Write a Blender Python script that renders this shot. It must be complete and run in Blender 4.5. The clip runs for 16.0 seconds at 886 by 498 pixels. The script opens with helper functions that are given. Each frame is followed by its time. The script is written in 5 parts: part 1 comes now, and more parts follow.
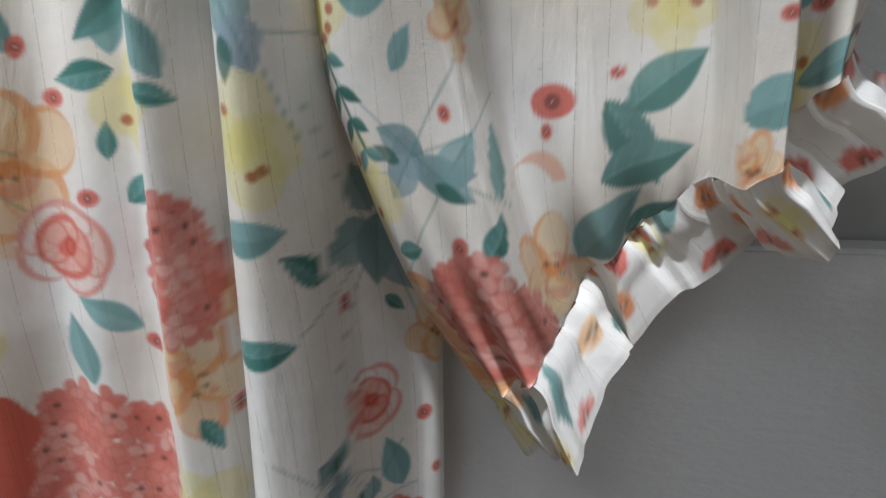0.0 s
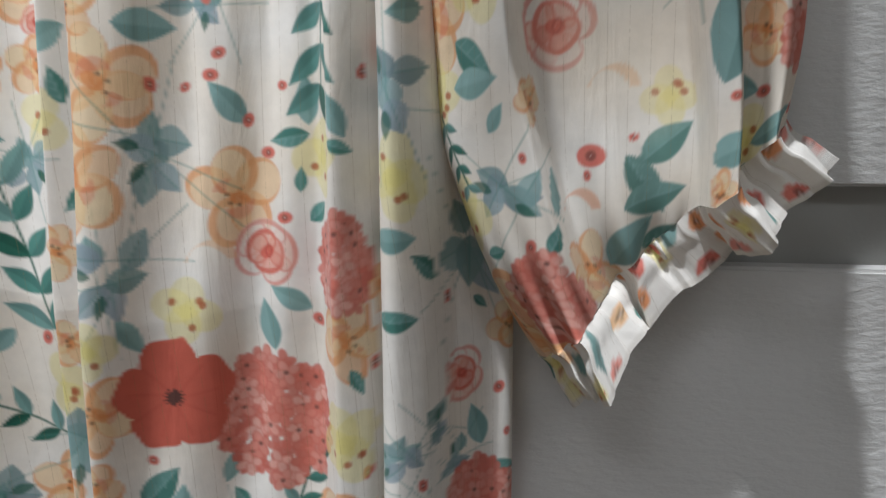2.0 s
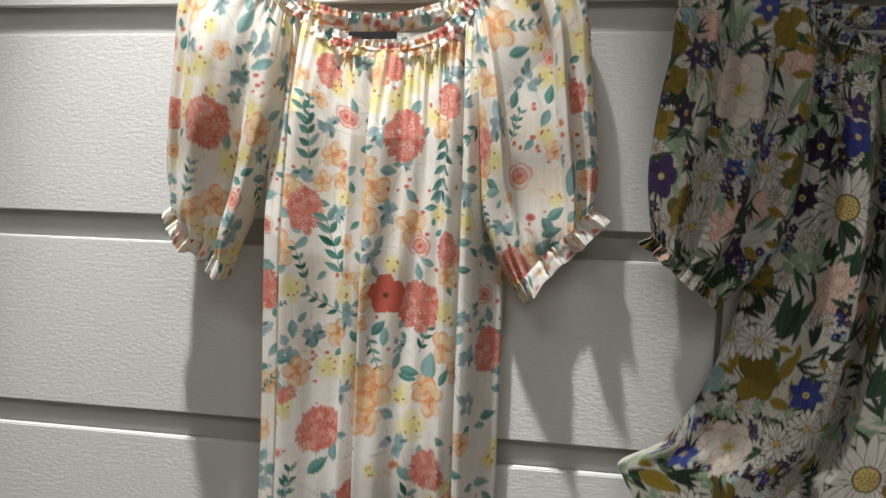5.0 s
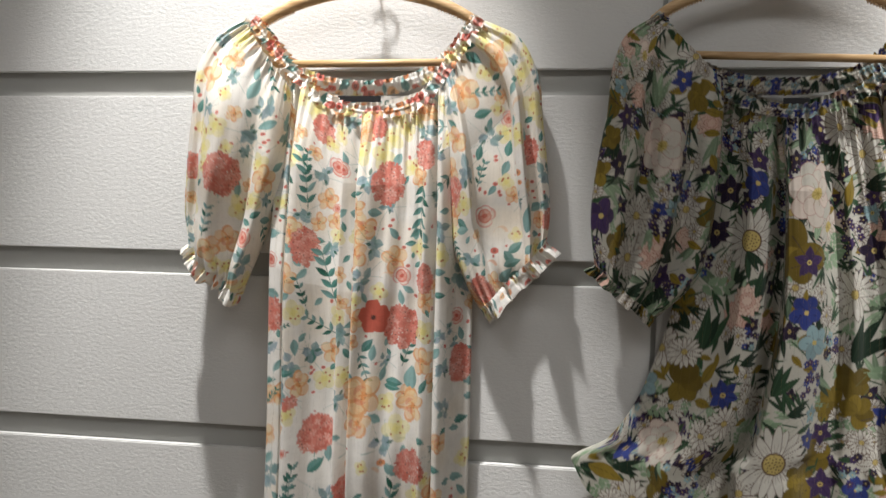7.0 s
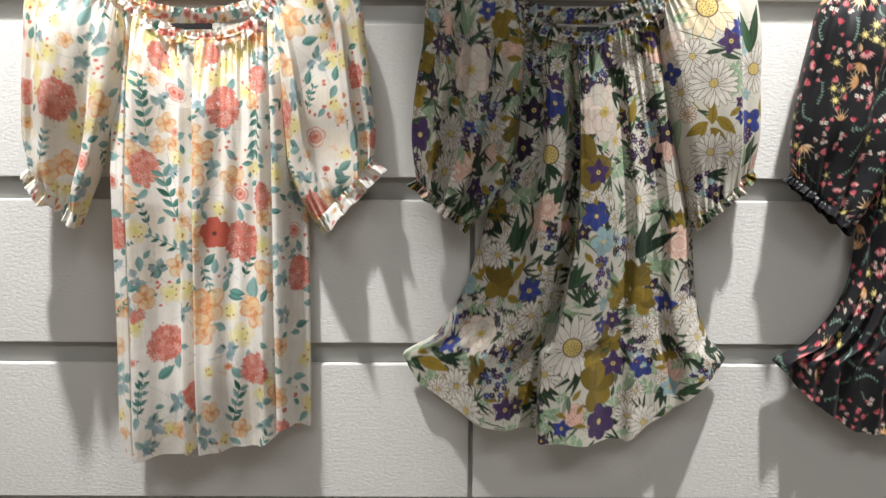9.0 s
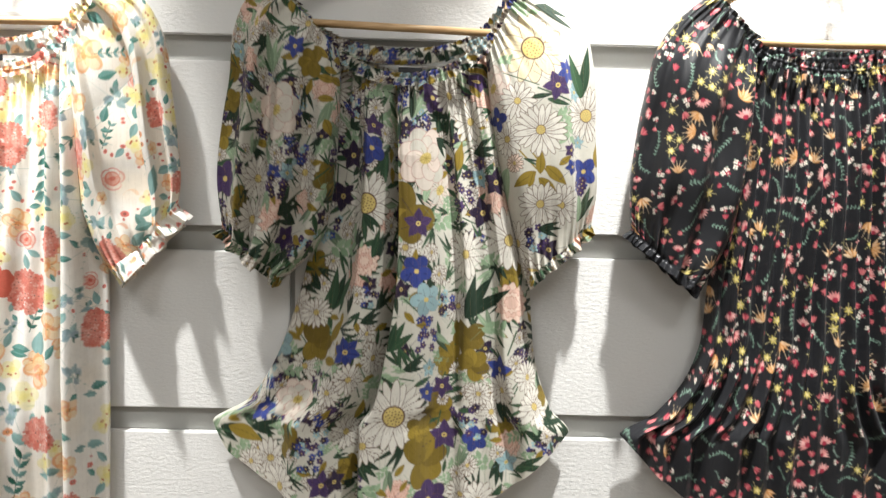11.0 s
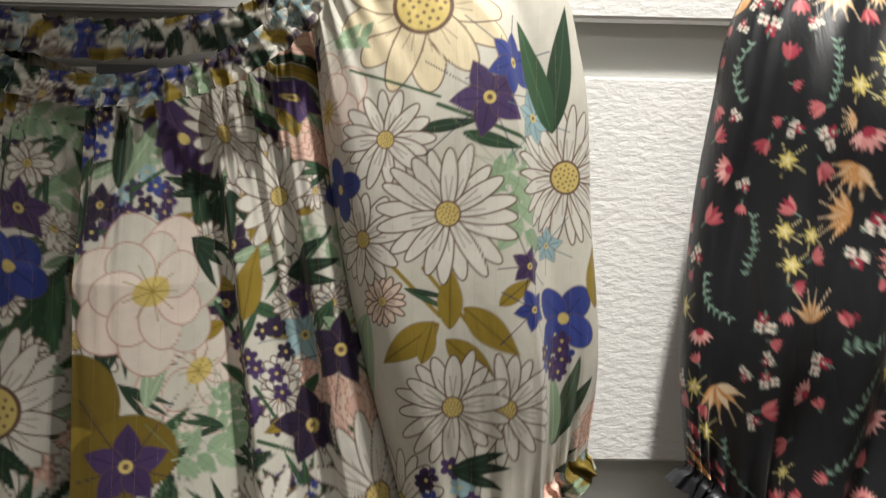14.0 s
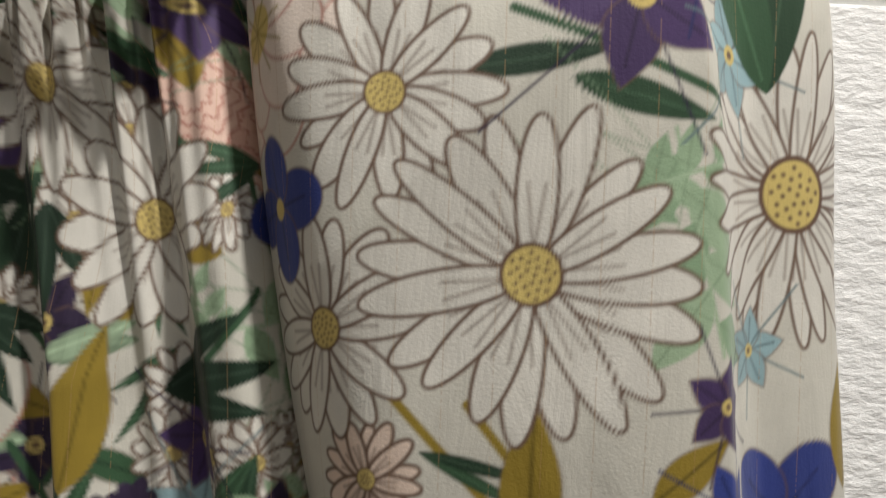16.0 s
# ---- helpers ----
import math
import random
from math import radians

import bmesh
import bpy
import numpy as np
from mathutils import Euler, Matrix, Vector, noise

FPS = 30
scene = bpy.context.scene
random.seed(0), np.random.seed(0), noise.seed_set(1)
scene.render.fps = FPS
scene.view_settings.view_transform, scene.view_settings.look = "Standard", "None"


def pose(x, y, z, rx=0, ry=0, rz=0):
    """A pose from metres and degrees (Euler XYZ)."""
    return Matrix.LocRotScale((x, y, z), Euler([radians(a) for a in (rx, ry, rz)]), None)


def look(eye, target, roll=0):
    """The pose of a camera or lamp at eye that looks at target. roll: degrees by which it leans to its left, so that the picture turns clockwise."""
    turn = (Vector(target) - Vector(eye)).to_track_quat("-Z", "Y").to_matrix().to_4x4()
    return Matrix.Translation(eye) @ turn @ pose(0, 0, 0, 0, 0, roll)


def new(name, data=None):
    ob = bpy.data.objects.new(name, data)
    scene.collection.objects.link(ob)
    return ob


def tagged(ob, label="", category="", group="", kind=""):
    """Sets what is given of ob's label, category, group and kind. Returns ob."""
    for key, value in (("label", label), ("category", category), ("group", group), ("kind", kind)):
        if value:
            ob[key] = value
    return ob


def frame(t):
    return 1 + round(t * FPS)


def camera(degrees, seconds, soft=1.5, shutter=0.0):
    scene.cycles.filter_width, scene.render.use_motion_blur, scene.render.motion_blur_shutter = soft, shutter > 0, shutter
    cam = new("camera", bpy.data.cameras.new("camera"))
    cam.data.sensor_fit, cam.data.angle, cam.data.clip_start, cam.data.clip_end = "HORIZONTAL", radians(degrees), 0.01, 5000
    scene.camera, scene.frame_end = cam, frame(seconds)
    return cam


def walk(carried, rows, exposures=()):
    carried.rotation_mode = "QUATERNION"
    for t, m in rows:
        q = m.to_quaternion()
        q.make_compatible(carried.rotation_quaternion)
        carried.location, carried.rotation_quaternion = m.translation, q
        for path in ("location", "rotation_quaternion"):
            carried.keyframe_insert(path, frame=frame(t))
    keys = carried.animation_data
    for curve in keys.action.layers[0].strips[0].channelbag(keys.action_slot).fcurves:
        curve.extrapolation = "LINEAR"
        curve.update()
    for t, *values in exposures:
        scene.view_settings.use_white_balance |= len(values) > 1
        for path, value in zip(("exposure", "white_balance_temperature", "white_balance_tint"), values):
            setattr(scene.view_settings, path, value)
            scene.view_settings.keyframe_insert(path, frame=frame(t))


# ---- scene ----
cam = camera(57.3, 16.0)
PATH = [
    (0, (0.182, -0.258, 1.494), (-0.068, 1.692, 0.756), -0.9),
    (0.5, (0.177, -0.279, 1.491), (-0.078, 1.671, 0.810), -0.4),
    (1, (0.178, -0.297, 1.492), (-0.101, 1.653, 0.860), -0.2),
    (1.5, (0.181, -0.334, 1.493), (-0.121, 1.616, 0.916), -0.6),
    (2, (0.182, -0.374, 1.491), (-0.165, 1.576, 1.045), -1.0),
    (2.5, (0.181, -0.433, 1.484), (-0.236, 1.517, 1.070), -0.8),
    (3, (0.189, -0.517, 1.484), (-0.187, 1.433, 1.209), 0.0),
    (3.5, (0.194, -0.603, 1.490), (-0.190, 1.347, 1.234), 0.5),
    (3.7, (0.195, -0.682, 1.497), (-0.178, 1.268, 1.250), 0.8),
    (5.8, (0.279, -1.103, 1.556), (-0.044, 0.853, 1.295), 1.3),
    (6, (0.263, -1.114, 1.558), (-0.006, 0.855, 1.338), 1.5),
    (6.5, (0.298, -1.138, 1.567), (-0.028, 0.826, 1.376), 1.0),
    (7, (0.278, -1.207, 1.573), (-0.008, 0.762, 1.374), 0.7),
    (7.5, (0.297, -1.258, 1.587), (0.047, 0.708, 1.314), 0.2),
    (8, (0.293, -1.318, 1.577), (0.132, 0.641, 1.21), -0.3),
    (8.5, (0.324, -1.341, 1.578), (0.225, 0.618, 1.188), 0.3),
    (9, (0.369, -1.32, 1.559), (0.368, 0.648, 1.202), 0.2),
    (9.5, (0.413, -1.284, 1.557), (0.481, 0.687, 1.221), 0.1),
    (9.7, (0.406, -1.279, 1.561), (0.537, 0.687, 1.22), 0.4),
    (11.8, (0.725, -1.073, 1.524), (0.712, 0.922, 1.383), 2.0),
    (12, (0.721, -1.019, 1.536), (0.766, 0.974, 1.373), 2.1),
    (12.5, (0.716, -0.865, 1.551), (0.861, 1.125, 1.417), 1.9),
    (13, (0.712, -0.749, 1.549), (0.882, 1.241, 1.446), 1.3),
    (13.5, (0.725, -0.636, 1.555), (0.882, 1.356, 1.484), 0.9),
    (14, (0.754, -0.508, 1.568), (0.828, 1.491, 1.575), 0.7),
    (14.5, (0.769, -0.394, 1.588), (0.805, 1.606, 1.575), 1.8),
    (15, (0.766, -0.325, 1.588), (0.788, 1.674, 1.619), 2.3),
    (15.5, (0.758, -0.28, 1.587), (0.793, 1.719, 1.65), 2.1),
    (16, (0.749, -0.257, 1.588), (0.794, 1.741, 1.642), 2.3),
]
EXPOSURE = [(0, -0.6, 5600, 10), (1.5, -0.65, 5700, 10), (3.5, -0.5, 6100, 10), (7, -0.5, 6250, 11), (8, -0.45, 6250, 11), (8.5, -0.3, 6250, 11), (9, -0.05, 6250, 11), (9.7, 0.15, 6250, 11), (12, 0.6, 6250, 8), (12.5, 0.2, 6350, 8), (13.5, -0.15, 6450, 9), (14, -0.45, 6500, 10), (15, -0.85, 6600, 10), (15.5, -0.8, 6600, 10), (16, -0.55, 6400, 11)]
walk(cam, [(t, look(eye, target, roll)) for t, eye, target, roll in PATH], EXPOSURE)


# ---- world and lamps ----
world = bpy.data.worlds.new("world")
scene.world = world
world.use_nodes = True
world.node_tree.nodes["Background"].inputs[0].default_value = (1.0, 0.95, 0.9, 1)
world.node_tree.nodes["Background"].inputs[1].default_value = 0.02


def spot(name, eye, target, watts, angle, blend, radius, colour):
    lamp = bpy.data.lights.new(name, "SPOT")
    lamp.energy, lamp.spot_size, lamp.spot_blend, lamp.shadow_soft_size, lamp.color = watts, radians(angle), blend, radius, colour
    ob = new(name, lamp)
    ob.matrix_world = look(eye, target)
    return ob


WARM = (1.0, 0.965, 0.90)
SPOTS = (((-0.20, -0.53, 3.18), (-0.15, 0.0, 1.10), 390, 36),
         ((1.03, -0.53, 3.18), (1.05, 0.0, 1.14), 390, 36))
for eye, target, watts, angle in SPOTS:
    spot("track_lamp_light", eye, target, watts, angle, 0.75, 0.042, WARM)
# two soft fill lamps, added out of view to lift the shade
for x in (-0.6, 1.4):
    lamp = bpy.data.lights.new("fill_panel_light", "AREA")
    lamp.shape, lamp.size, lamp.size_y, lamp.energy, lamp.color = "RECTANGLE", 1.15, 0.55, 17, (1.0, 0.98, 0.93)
    new("fill_panel_light", lamp).matrix_world = look((x, -2.3, 3.555), (x, -2.3, 0))


# ---- materials ----
def material(name, colour, rough=0.6, metal=0.0):
    mat = bpy.data.materials.new(name)
    mat.use_nodes = True
    b = mat.node_tree.nodes["Principled BSDF"]
    b.inputs["Base Color"].default_value = (*colour, 1)
    b.inputs["Roughness"].default_value = rough
    b.inputs["Metallic"].default_value = metal
    return mat, mat.node_tree.nodes, mat.node_tree.links, b


def add(nodes, kind, **values):
    n = nodes.new(kind)
    for key, value in values.items():
        n.inputs[key].default_value = value
    return n


def math_node(nodes, links, operation, a, b=None, c=None):
    n = nodes.new("ShaderNodeMath")
    n.operation = operation
    for i, v in enumerate((a, b, c)):
        if v is None:
            continue
        if isinstance(v, (int, float)):
            n.inputs[i].default_value = v
        else:
            links.new(v, n.inputs[i])
    return n.outputs[0]


def painted(name, colour, rough, grain, depth, stain=0.06, stretch=(1, 1, 1)):
    """Plaster or paint: fine relief of the given grain, and faint large stains."""
    mat, nodes, links, b = material(name, colour, rough)
    co = nodes.new("ShaderNodeTexCoord")
    mp = nodes.new("ShaderNodeMapping")
    mp.inputs["Scale"].default_value = stretch
    links.new(co.outputs["Object"], mp.inputs[0])
    fine = add(nodes, "ShaderNodeTexNoise", Scale=grain, Detail=5.0, Roughness=0.6)
    links.new(mp.outputs[0], fine.inputs["Vector"])
    big = add(nodes, "ShaderNodeTexNoise", Scale=3.0, Detail=4.0)
    links.new(co.outputs["Object"], big.inputs["Vector"])
    mixed = nodes.new("ShaderNodeMix")
    mixed.data_type = "RGBA"
    mixed.inputs[6].default_value = (*[c * (1 - stain) for c in colour], 1)
    mixed.inputs[7].default_value = (*[min(1, c * (1 + stain)) for c in colour], 1)
    links.new(big.outputs[0], mixed.inputs[0])
    links.new(mixed.outputs[2], b.inputs["Base Color"])
    bump = add(nodes, "ShaderNodeBump", Strength=1.0, Distance=depth)
    links.new(fine.outputs[0], bump.inputs["Height"])
    links.new(bump.outputs[0], b.inputs["Normal"])
    return mat


M_SLAT = painted("textured_white_laminate", (0.72, 0.715, 0.70), 0.55, 230, 0.0009, 0.03, (0.55, 1, 1.05))
M_GROOVE = painted("grey_groove_board", (0.42, 0.42, 0.40), 0.6, 60, 0.0005)
M_WALL = painted("shop_wall_paint", (0.62, 0.60, 0.57), 0.7, 90, 0.0008)
M_CEILING = painted("ceiling_paint", (0.75, 0.74, 0.72), 0.8, 60, 0.0008)
M_FLOOR = painted("floor_vinyl", (0.32, 0.27, 0.22), 0.4, 25, 0.0004, 0.15, (1, 12, 1))
M_BLACK = material("black_satin", (0.012, 0.012, 0.014), 0.5)[0]
M_METAL = material("brushed_steel", (0.62, 0.62, 0.62), 0.28, 1.0)[0]
M_LAMP = material("white_enamel", (0.7, 0.7, 0.7), 0.35)[0]
# emission for the added fill panels
GLOW, gn, gl, gb = material("fill_panel_glow", (0.9, 0.9, 0.9), 0.5)
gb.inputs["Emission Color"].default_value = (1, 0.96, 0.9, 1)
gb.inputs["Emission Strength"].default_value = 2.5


def wood():
    mat, nodes, links, b = material("blond_wood", (0.6, 0.4, 0.2), 0.42)
    co = nodes.new("ShaderNodeTexCoord")
    mp = nodes.new("ShaderNodeMapping")
    mp.inputs["Scale"].default_value = (6, 60, 60)
    links.new(co.outputs["Object"], mp.inputs[0])
    n = add(nodes, "ShaderNodeTexNoise", Scale=3.0, Detail=6.0, Distortion=0.6)
    links.new(mp.outputs[0], n.inputs["Vector"])
    ramp = nodes.new("ShaderNodeValToRGB")
    ramp.color_ramp.elements[0].position, ramp.color_ramp.elements[1].position = 0.3, 0.7
    ramp.color_ramp.elements[0].color = (0.42, 0.25, 0.11, 1)
    ramp.color_ramp.elements[1].color = (0.66, 0.46, 0.25, 1)
    links.new(n.outputs[0], ramp.inputs[0])
    links.new(ramp.outputs[0], b.inputs["Base Color"])
    bump = add(nodes, "ShaderNodeBump", Strength=0.4, Distance=0.0004)
    links.new(n.outputs[0], bump.inputs["Height"])
    links.new(bump.outputs[0], b.inputs["Normal"])
    return mat


M_WOOD = wood()


def fabric(name, thread, pitch, glint, clear, rough):
    """Printed cloth: the colour attribute holds the print; fine weave, metallic pinstripe threads, some light passes through."""
    mat, nodes, links, b = material(name, (0.8, 0.8, 0.8), rough)
    b.inputs["Sheen Weight"].default_value = 0.08 if clear > 0.1 else 0.03
    b.inputs["Specular IOR Level"].default_value = 0.25 if clear > 0.1 else 0.3
    print_ = nodes.new("ShaderNodeAttribute")
    print_.attribute_name = "print"
    uv = nodes.new("ShaderNodeUVMap")
    sep = nodes.new("ShaderNodeSeparateXYZ")
    links.new(uv.outputs[0], sep.inputs[0])
    mottle = add(nodes, "ShaderNodeTexNoise", Scale=160.0, Detail=4.0, Roughness=0.65)
    links.new(uv.outputs[0], mottle.inputs["Vector"])
    wash = add(nodes, "ShaderNodeTexNoise", Scale=45.0, Detail=2.0)
    links.new(uv.outputs[0], wash.inputs["Vector"])
    value = math_node(nodes, links, "MULTIPLY_ADD", mottle.outputs[0], 0.16, 0.80)
    value = math_node(nodes, links, "MULTIPLY_ADD", wash.outputs[0], 0.24, value)
    hsv = add(nodes, "ShaderNodeHueSaturation")
    links.new(print_.outputs["Color"], hsv.inputs["Color"])
    links.new(value, hsv.inputs["Value"])
    # pinstripe threads, broken along their length
    f = math_node(nodes, links, "FRACT", math_node(nodes, links, "MULTIPLY", sep.outputs[0], 1 / pitch))
    line = math_node(nodes, links, "LESS_THAN", math_node(nodes, links, "ABSOLUTE", math_node(nodes, links, "SUBTRACT", f, 0.5)), 0.012)
    mp = nodes.new("ShaderNodeMapping")
    mp.inputs["Scale"].default_value = (1 / pitch, 900, 1)
    links.new(uv.outputs[0], mp.inputs[0])
    dash = add(nodes, "ShaderNodeTexNoise", Scale=1.0, Detail=1.0)
    links.new(mp.outputs[0], dash.inputs["Vector"])
    on = math_node(nodes, links, "MULTIPLY", line, math_node(nodes, links, "GREATER_THAN", dash.outputs[0], 0.42))
    mixed = nodes.new("ShaderNodeMix")
    mixed.data_type = "RGBA"
    mixed.inputs[7].default_value = (*thread, 1)
    links.new(math_node(nodes, links, "MULTIPLY", on, glint), mixed.inputs[0])
    links.new(hsv.outputs[0], mixed.inputs[6])
    links.new(mixed.outputs[2], b.inputs["Base Color"])
    links.new(math_node(nodes, links, "MULTIPLY", on, 0.8 * glint), b.inputs["Metallic"])
    # weave and crinkle
    weave = add(nodes, "ShaderNodeTexNoise", Scale=1400.0, Detail=2.0)
    links.new(uv.outputs[0], weave.inputs["Vector"])
    mp2 = nodes.new("ShaderNodeMapping")
    mp2.inputs["Scale"].default_value = (70, 14, 1)
    links.new(uv.outputs[0], mp2.inputs[0])
    crease = add(nodes, "ShaderNodeTexNoise", Scale=1.0, Detail=5.0, Distortion=0.8)
    links.new(mp2.outputs[0], crease.inputs["Vector"])
    b1 = add(nodes, "ShaderNodeBump", Strength=0.3, Distance=0.0002)
    links.new(weave.outputs[0], b1.inputs["Height"])
    b2 = add(nodes, "ShaderNodeBump", Strength=0.5, Distance=0.0022)
    links.new(crease.outputs[0], b2.inputs["Height"])
    links.new(b1.outputs[0], b2.inputs["Normal"])
    links.new(b2.outputs[0], b.inputs["Normal"])
    pass_ = nodes.new("ShaderNodeBsdfTranslucent")
    warm = nodes.new("ShaderNodeMix")
    warm.data_type, warm.blend_type = "RGBA", "MULTIPLY"
    warm.inputs[0].default_value = 1.0
    warm.inputs[7].default_value = (1.0, 0.92, 0.78, 1)
    links.new(mixed.outputs[2], warm.inputs[6])
    links.new(warm.outputs[2], pass_.inputs["Color"])
    both = nodes.new("ShaderNodeMixShader")
    both.inputs[0].default_value = clear
    links.new(b.outputs[0], both.inputs[1])
    links.new(pass_.outputs[0], both.inputs[2])
    links.new(both.outputs[0], nodes["Material Output"].inputs["Surface"])
    return mat


M_CORAL = fabric("cream_floral_crepe", (0.30, 0.22, 0.10), 0.0088, 0.35, 0.20, 0.6)
M_DAISY = fabric("white_daisy_crepe", (0.45, 0.28, 0.14), 0.0110, 0.3, 0.15, 0.6)
M_DARK = fabric("black_ditsy_crepe", (0.03, 0.03, 0.032), 0.0110, 0.05, 0.03, 0.40)


# ---- mesh helpers ----
def link_mesh(name, bm, mat, parent=None, label="", smooth=False):
    me = bpy.data.meshes.new(name)
    bm.to_mesh(me)
    bm.free()
    me.materials.append(mat)
    if smooth:
        me.polygons.foreach_set("use_smooth", [True] * len(me.polygons))
    ob = new(name, me)
    ob.parent = parent
    return tagged(ob, label)


def block(x0, x1, y0, y1, z0, z1, bevel=0.0):
    bm = bmesh.new()
    bmesh.ops.create_cube(bm, size=1)
    for v in bm.verts:
        v.co = ((x0 + x1) / 2 + v.co.x * (x1 - x0), (y0 + y1) / 2 + v.co.y * (y1 - y0), (z0 + z1) / 2 + v.co.z * (z1 - z0))
    if bevel:
        bmesh.ops.bevel(bm, geom=bm.edges[:], offset=bevel, segments=2, affect="EDGES")
    return bm


def tube(points, radii, sides=10):
    """A round bar along the points."""
    bm = bmesh.new()
    pts = [Vector(p) for p in points]
    rings = []
    for i, p in enumerate(pts):
        d = (pts[min(i + 1, len(pts) - 1)] - pts[max(i - 1, 0)]).normalized()
        a = d.cross(Vector((0, 1, 0.01))).normalized()
        c = d.cross(a)
        r = radii[i] if isinstance(radii, (list, tuple)) else radii
        rings.append([bm.verts.new(p + r * (math.cos(k * math.tau / sides) * a + math.sin(k * math.tau / sides) * c)) for k in range(sides)])
    for r0, r1 in zip(rings, rings[1:]):
        for k in range(sides):
            bm.faces.new((r0[k], r0[(k + 1) % sides], r1[(k + 1) % sides], r1[k]))
    bm.faces.new(rings[0][::-1])
    bm.faces.new(rings[-1])
    bmesh.ops.recalc_face_normals(bm, faces=bm.faces[:])
    return bm


def smooth_curve(xs, ys, x):
    """Monotone-ish cubic through the points."""
    xs, ys = np.asarray(xs, float), np.asarray(ys, float)
    h = np.diff(xs)
    d = np.diff(ys) / h
    m = np.empty_like(ys)
    m[0], m[-1] = d[0], d[-1]
    m[1:-1] = np.where(d[:-1] * d[1:] > 0, 2 * d[:-1] * d[1:] / (d[:-1] + d[1:] + 1e-12), 0)
    k = np.clip(np.searchsorted(xs, x) - 1, 0, len(h) - 1)
    t = np.clip((x - xs[k]) / h[k], 0, 1)
    return ((1 + 2 * t) * (1 - t) ** 2 * ys[k] + t * (1 - t) ** 2 * h[k] * m[k] + t * t * (3 - 2 * t) * ys[k + 1] + t * t * (t - 1) * h[k] * m[k + 1])


def outline(points, v):
    """A smooth line through (x, z) points, at the fractions v of its length."""
    p = np.asarray(points, float)
    s = np.concatenate(([0], np.cumsum(np.hypot(*np.diff(p, axis=0).T))))
    s /= s[-1]
    # Catmull-Rom tangents
    t = np.gradient(p, s, axis=0)
    k = np.clip(np.searchsorted(s, v) - 1, 0, len(s) - 2)
    h = (s[k + 1] - s[k])[:, None]
    f = ((v - s[k]) / (s[k + 1] - s[k]))[:, None]
    return ((1 + 2 * f) * (1 - f) ** 2 * p[k] + f * (1 - f) ** 2 * h * t[k] + f * f * (3 - 2 * f) * p[k + 1] + f * f * (f - 1) * h * t[k + 1])


def waves(x, seed, terms, low, high):
    """A sum of sines of random frequency and phase, about -1 to 1."""
    rng = np.random.RandomState(seed)
    out = 0
    for _ in range(terms):
        out = out + np.sin(x * rng.uniform(low, high) * math.tau + rng.uniform(0, math.tau))
    return out / math.sqrt(terms)


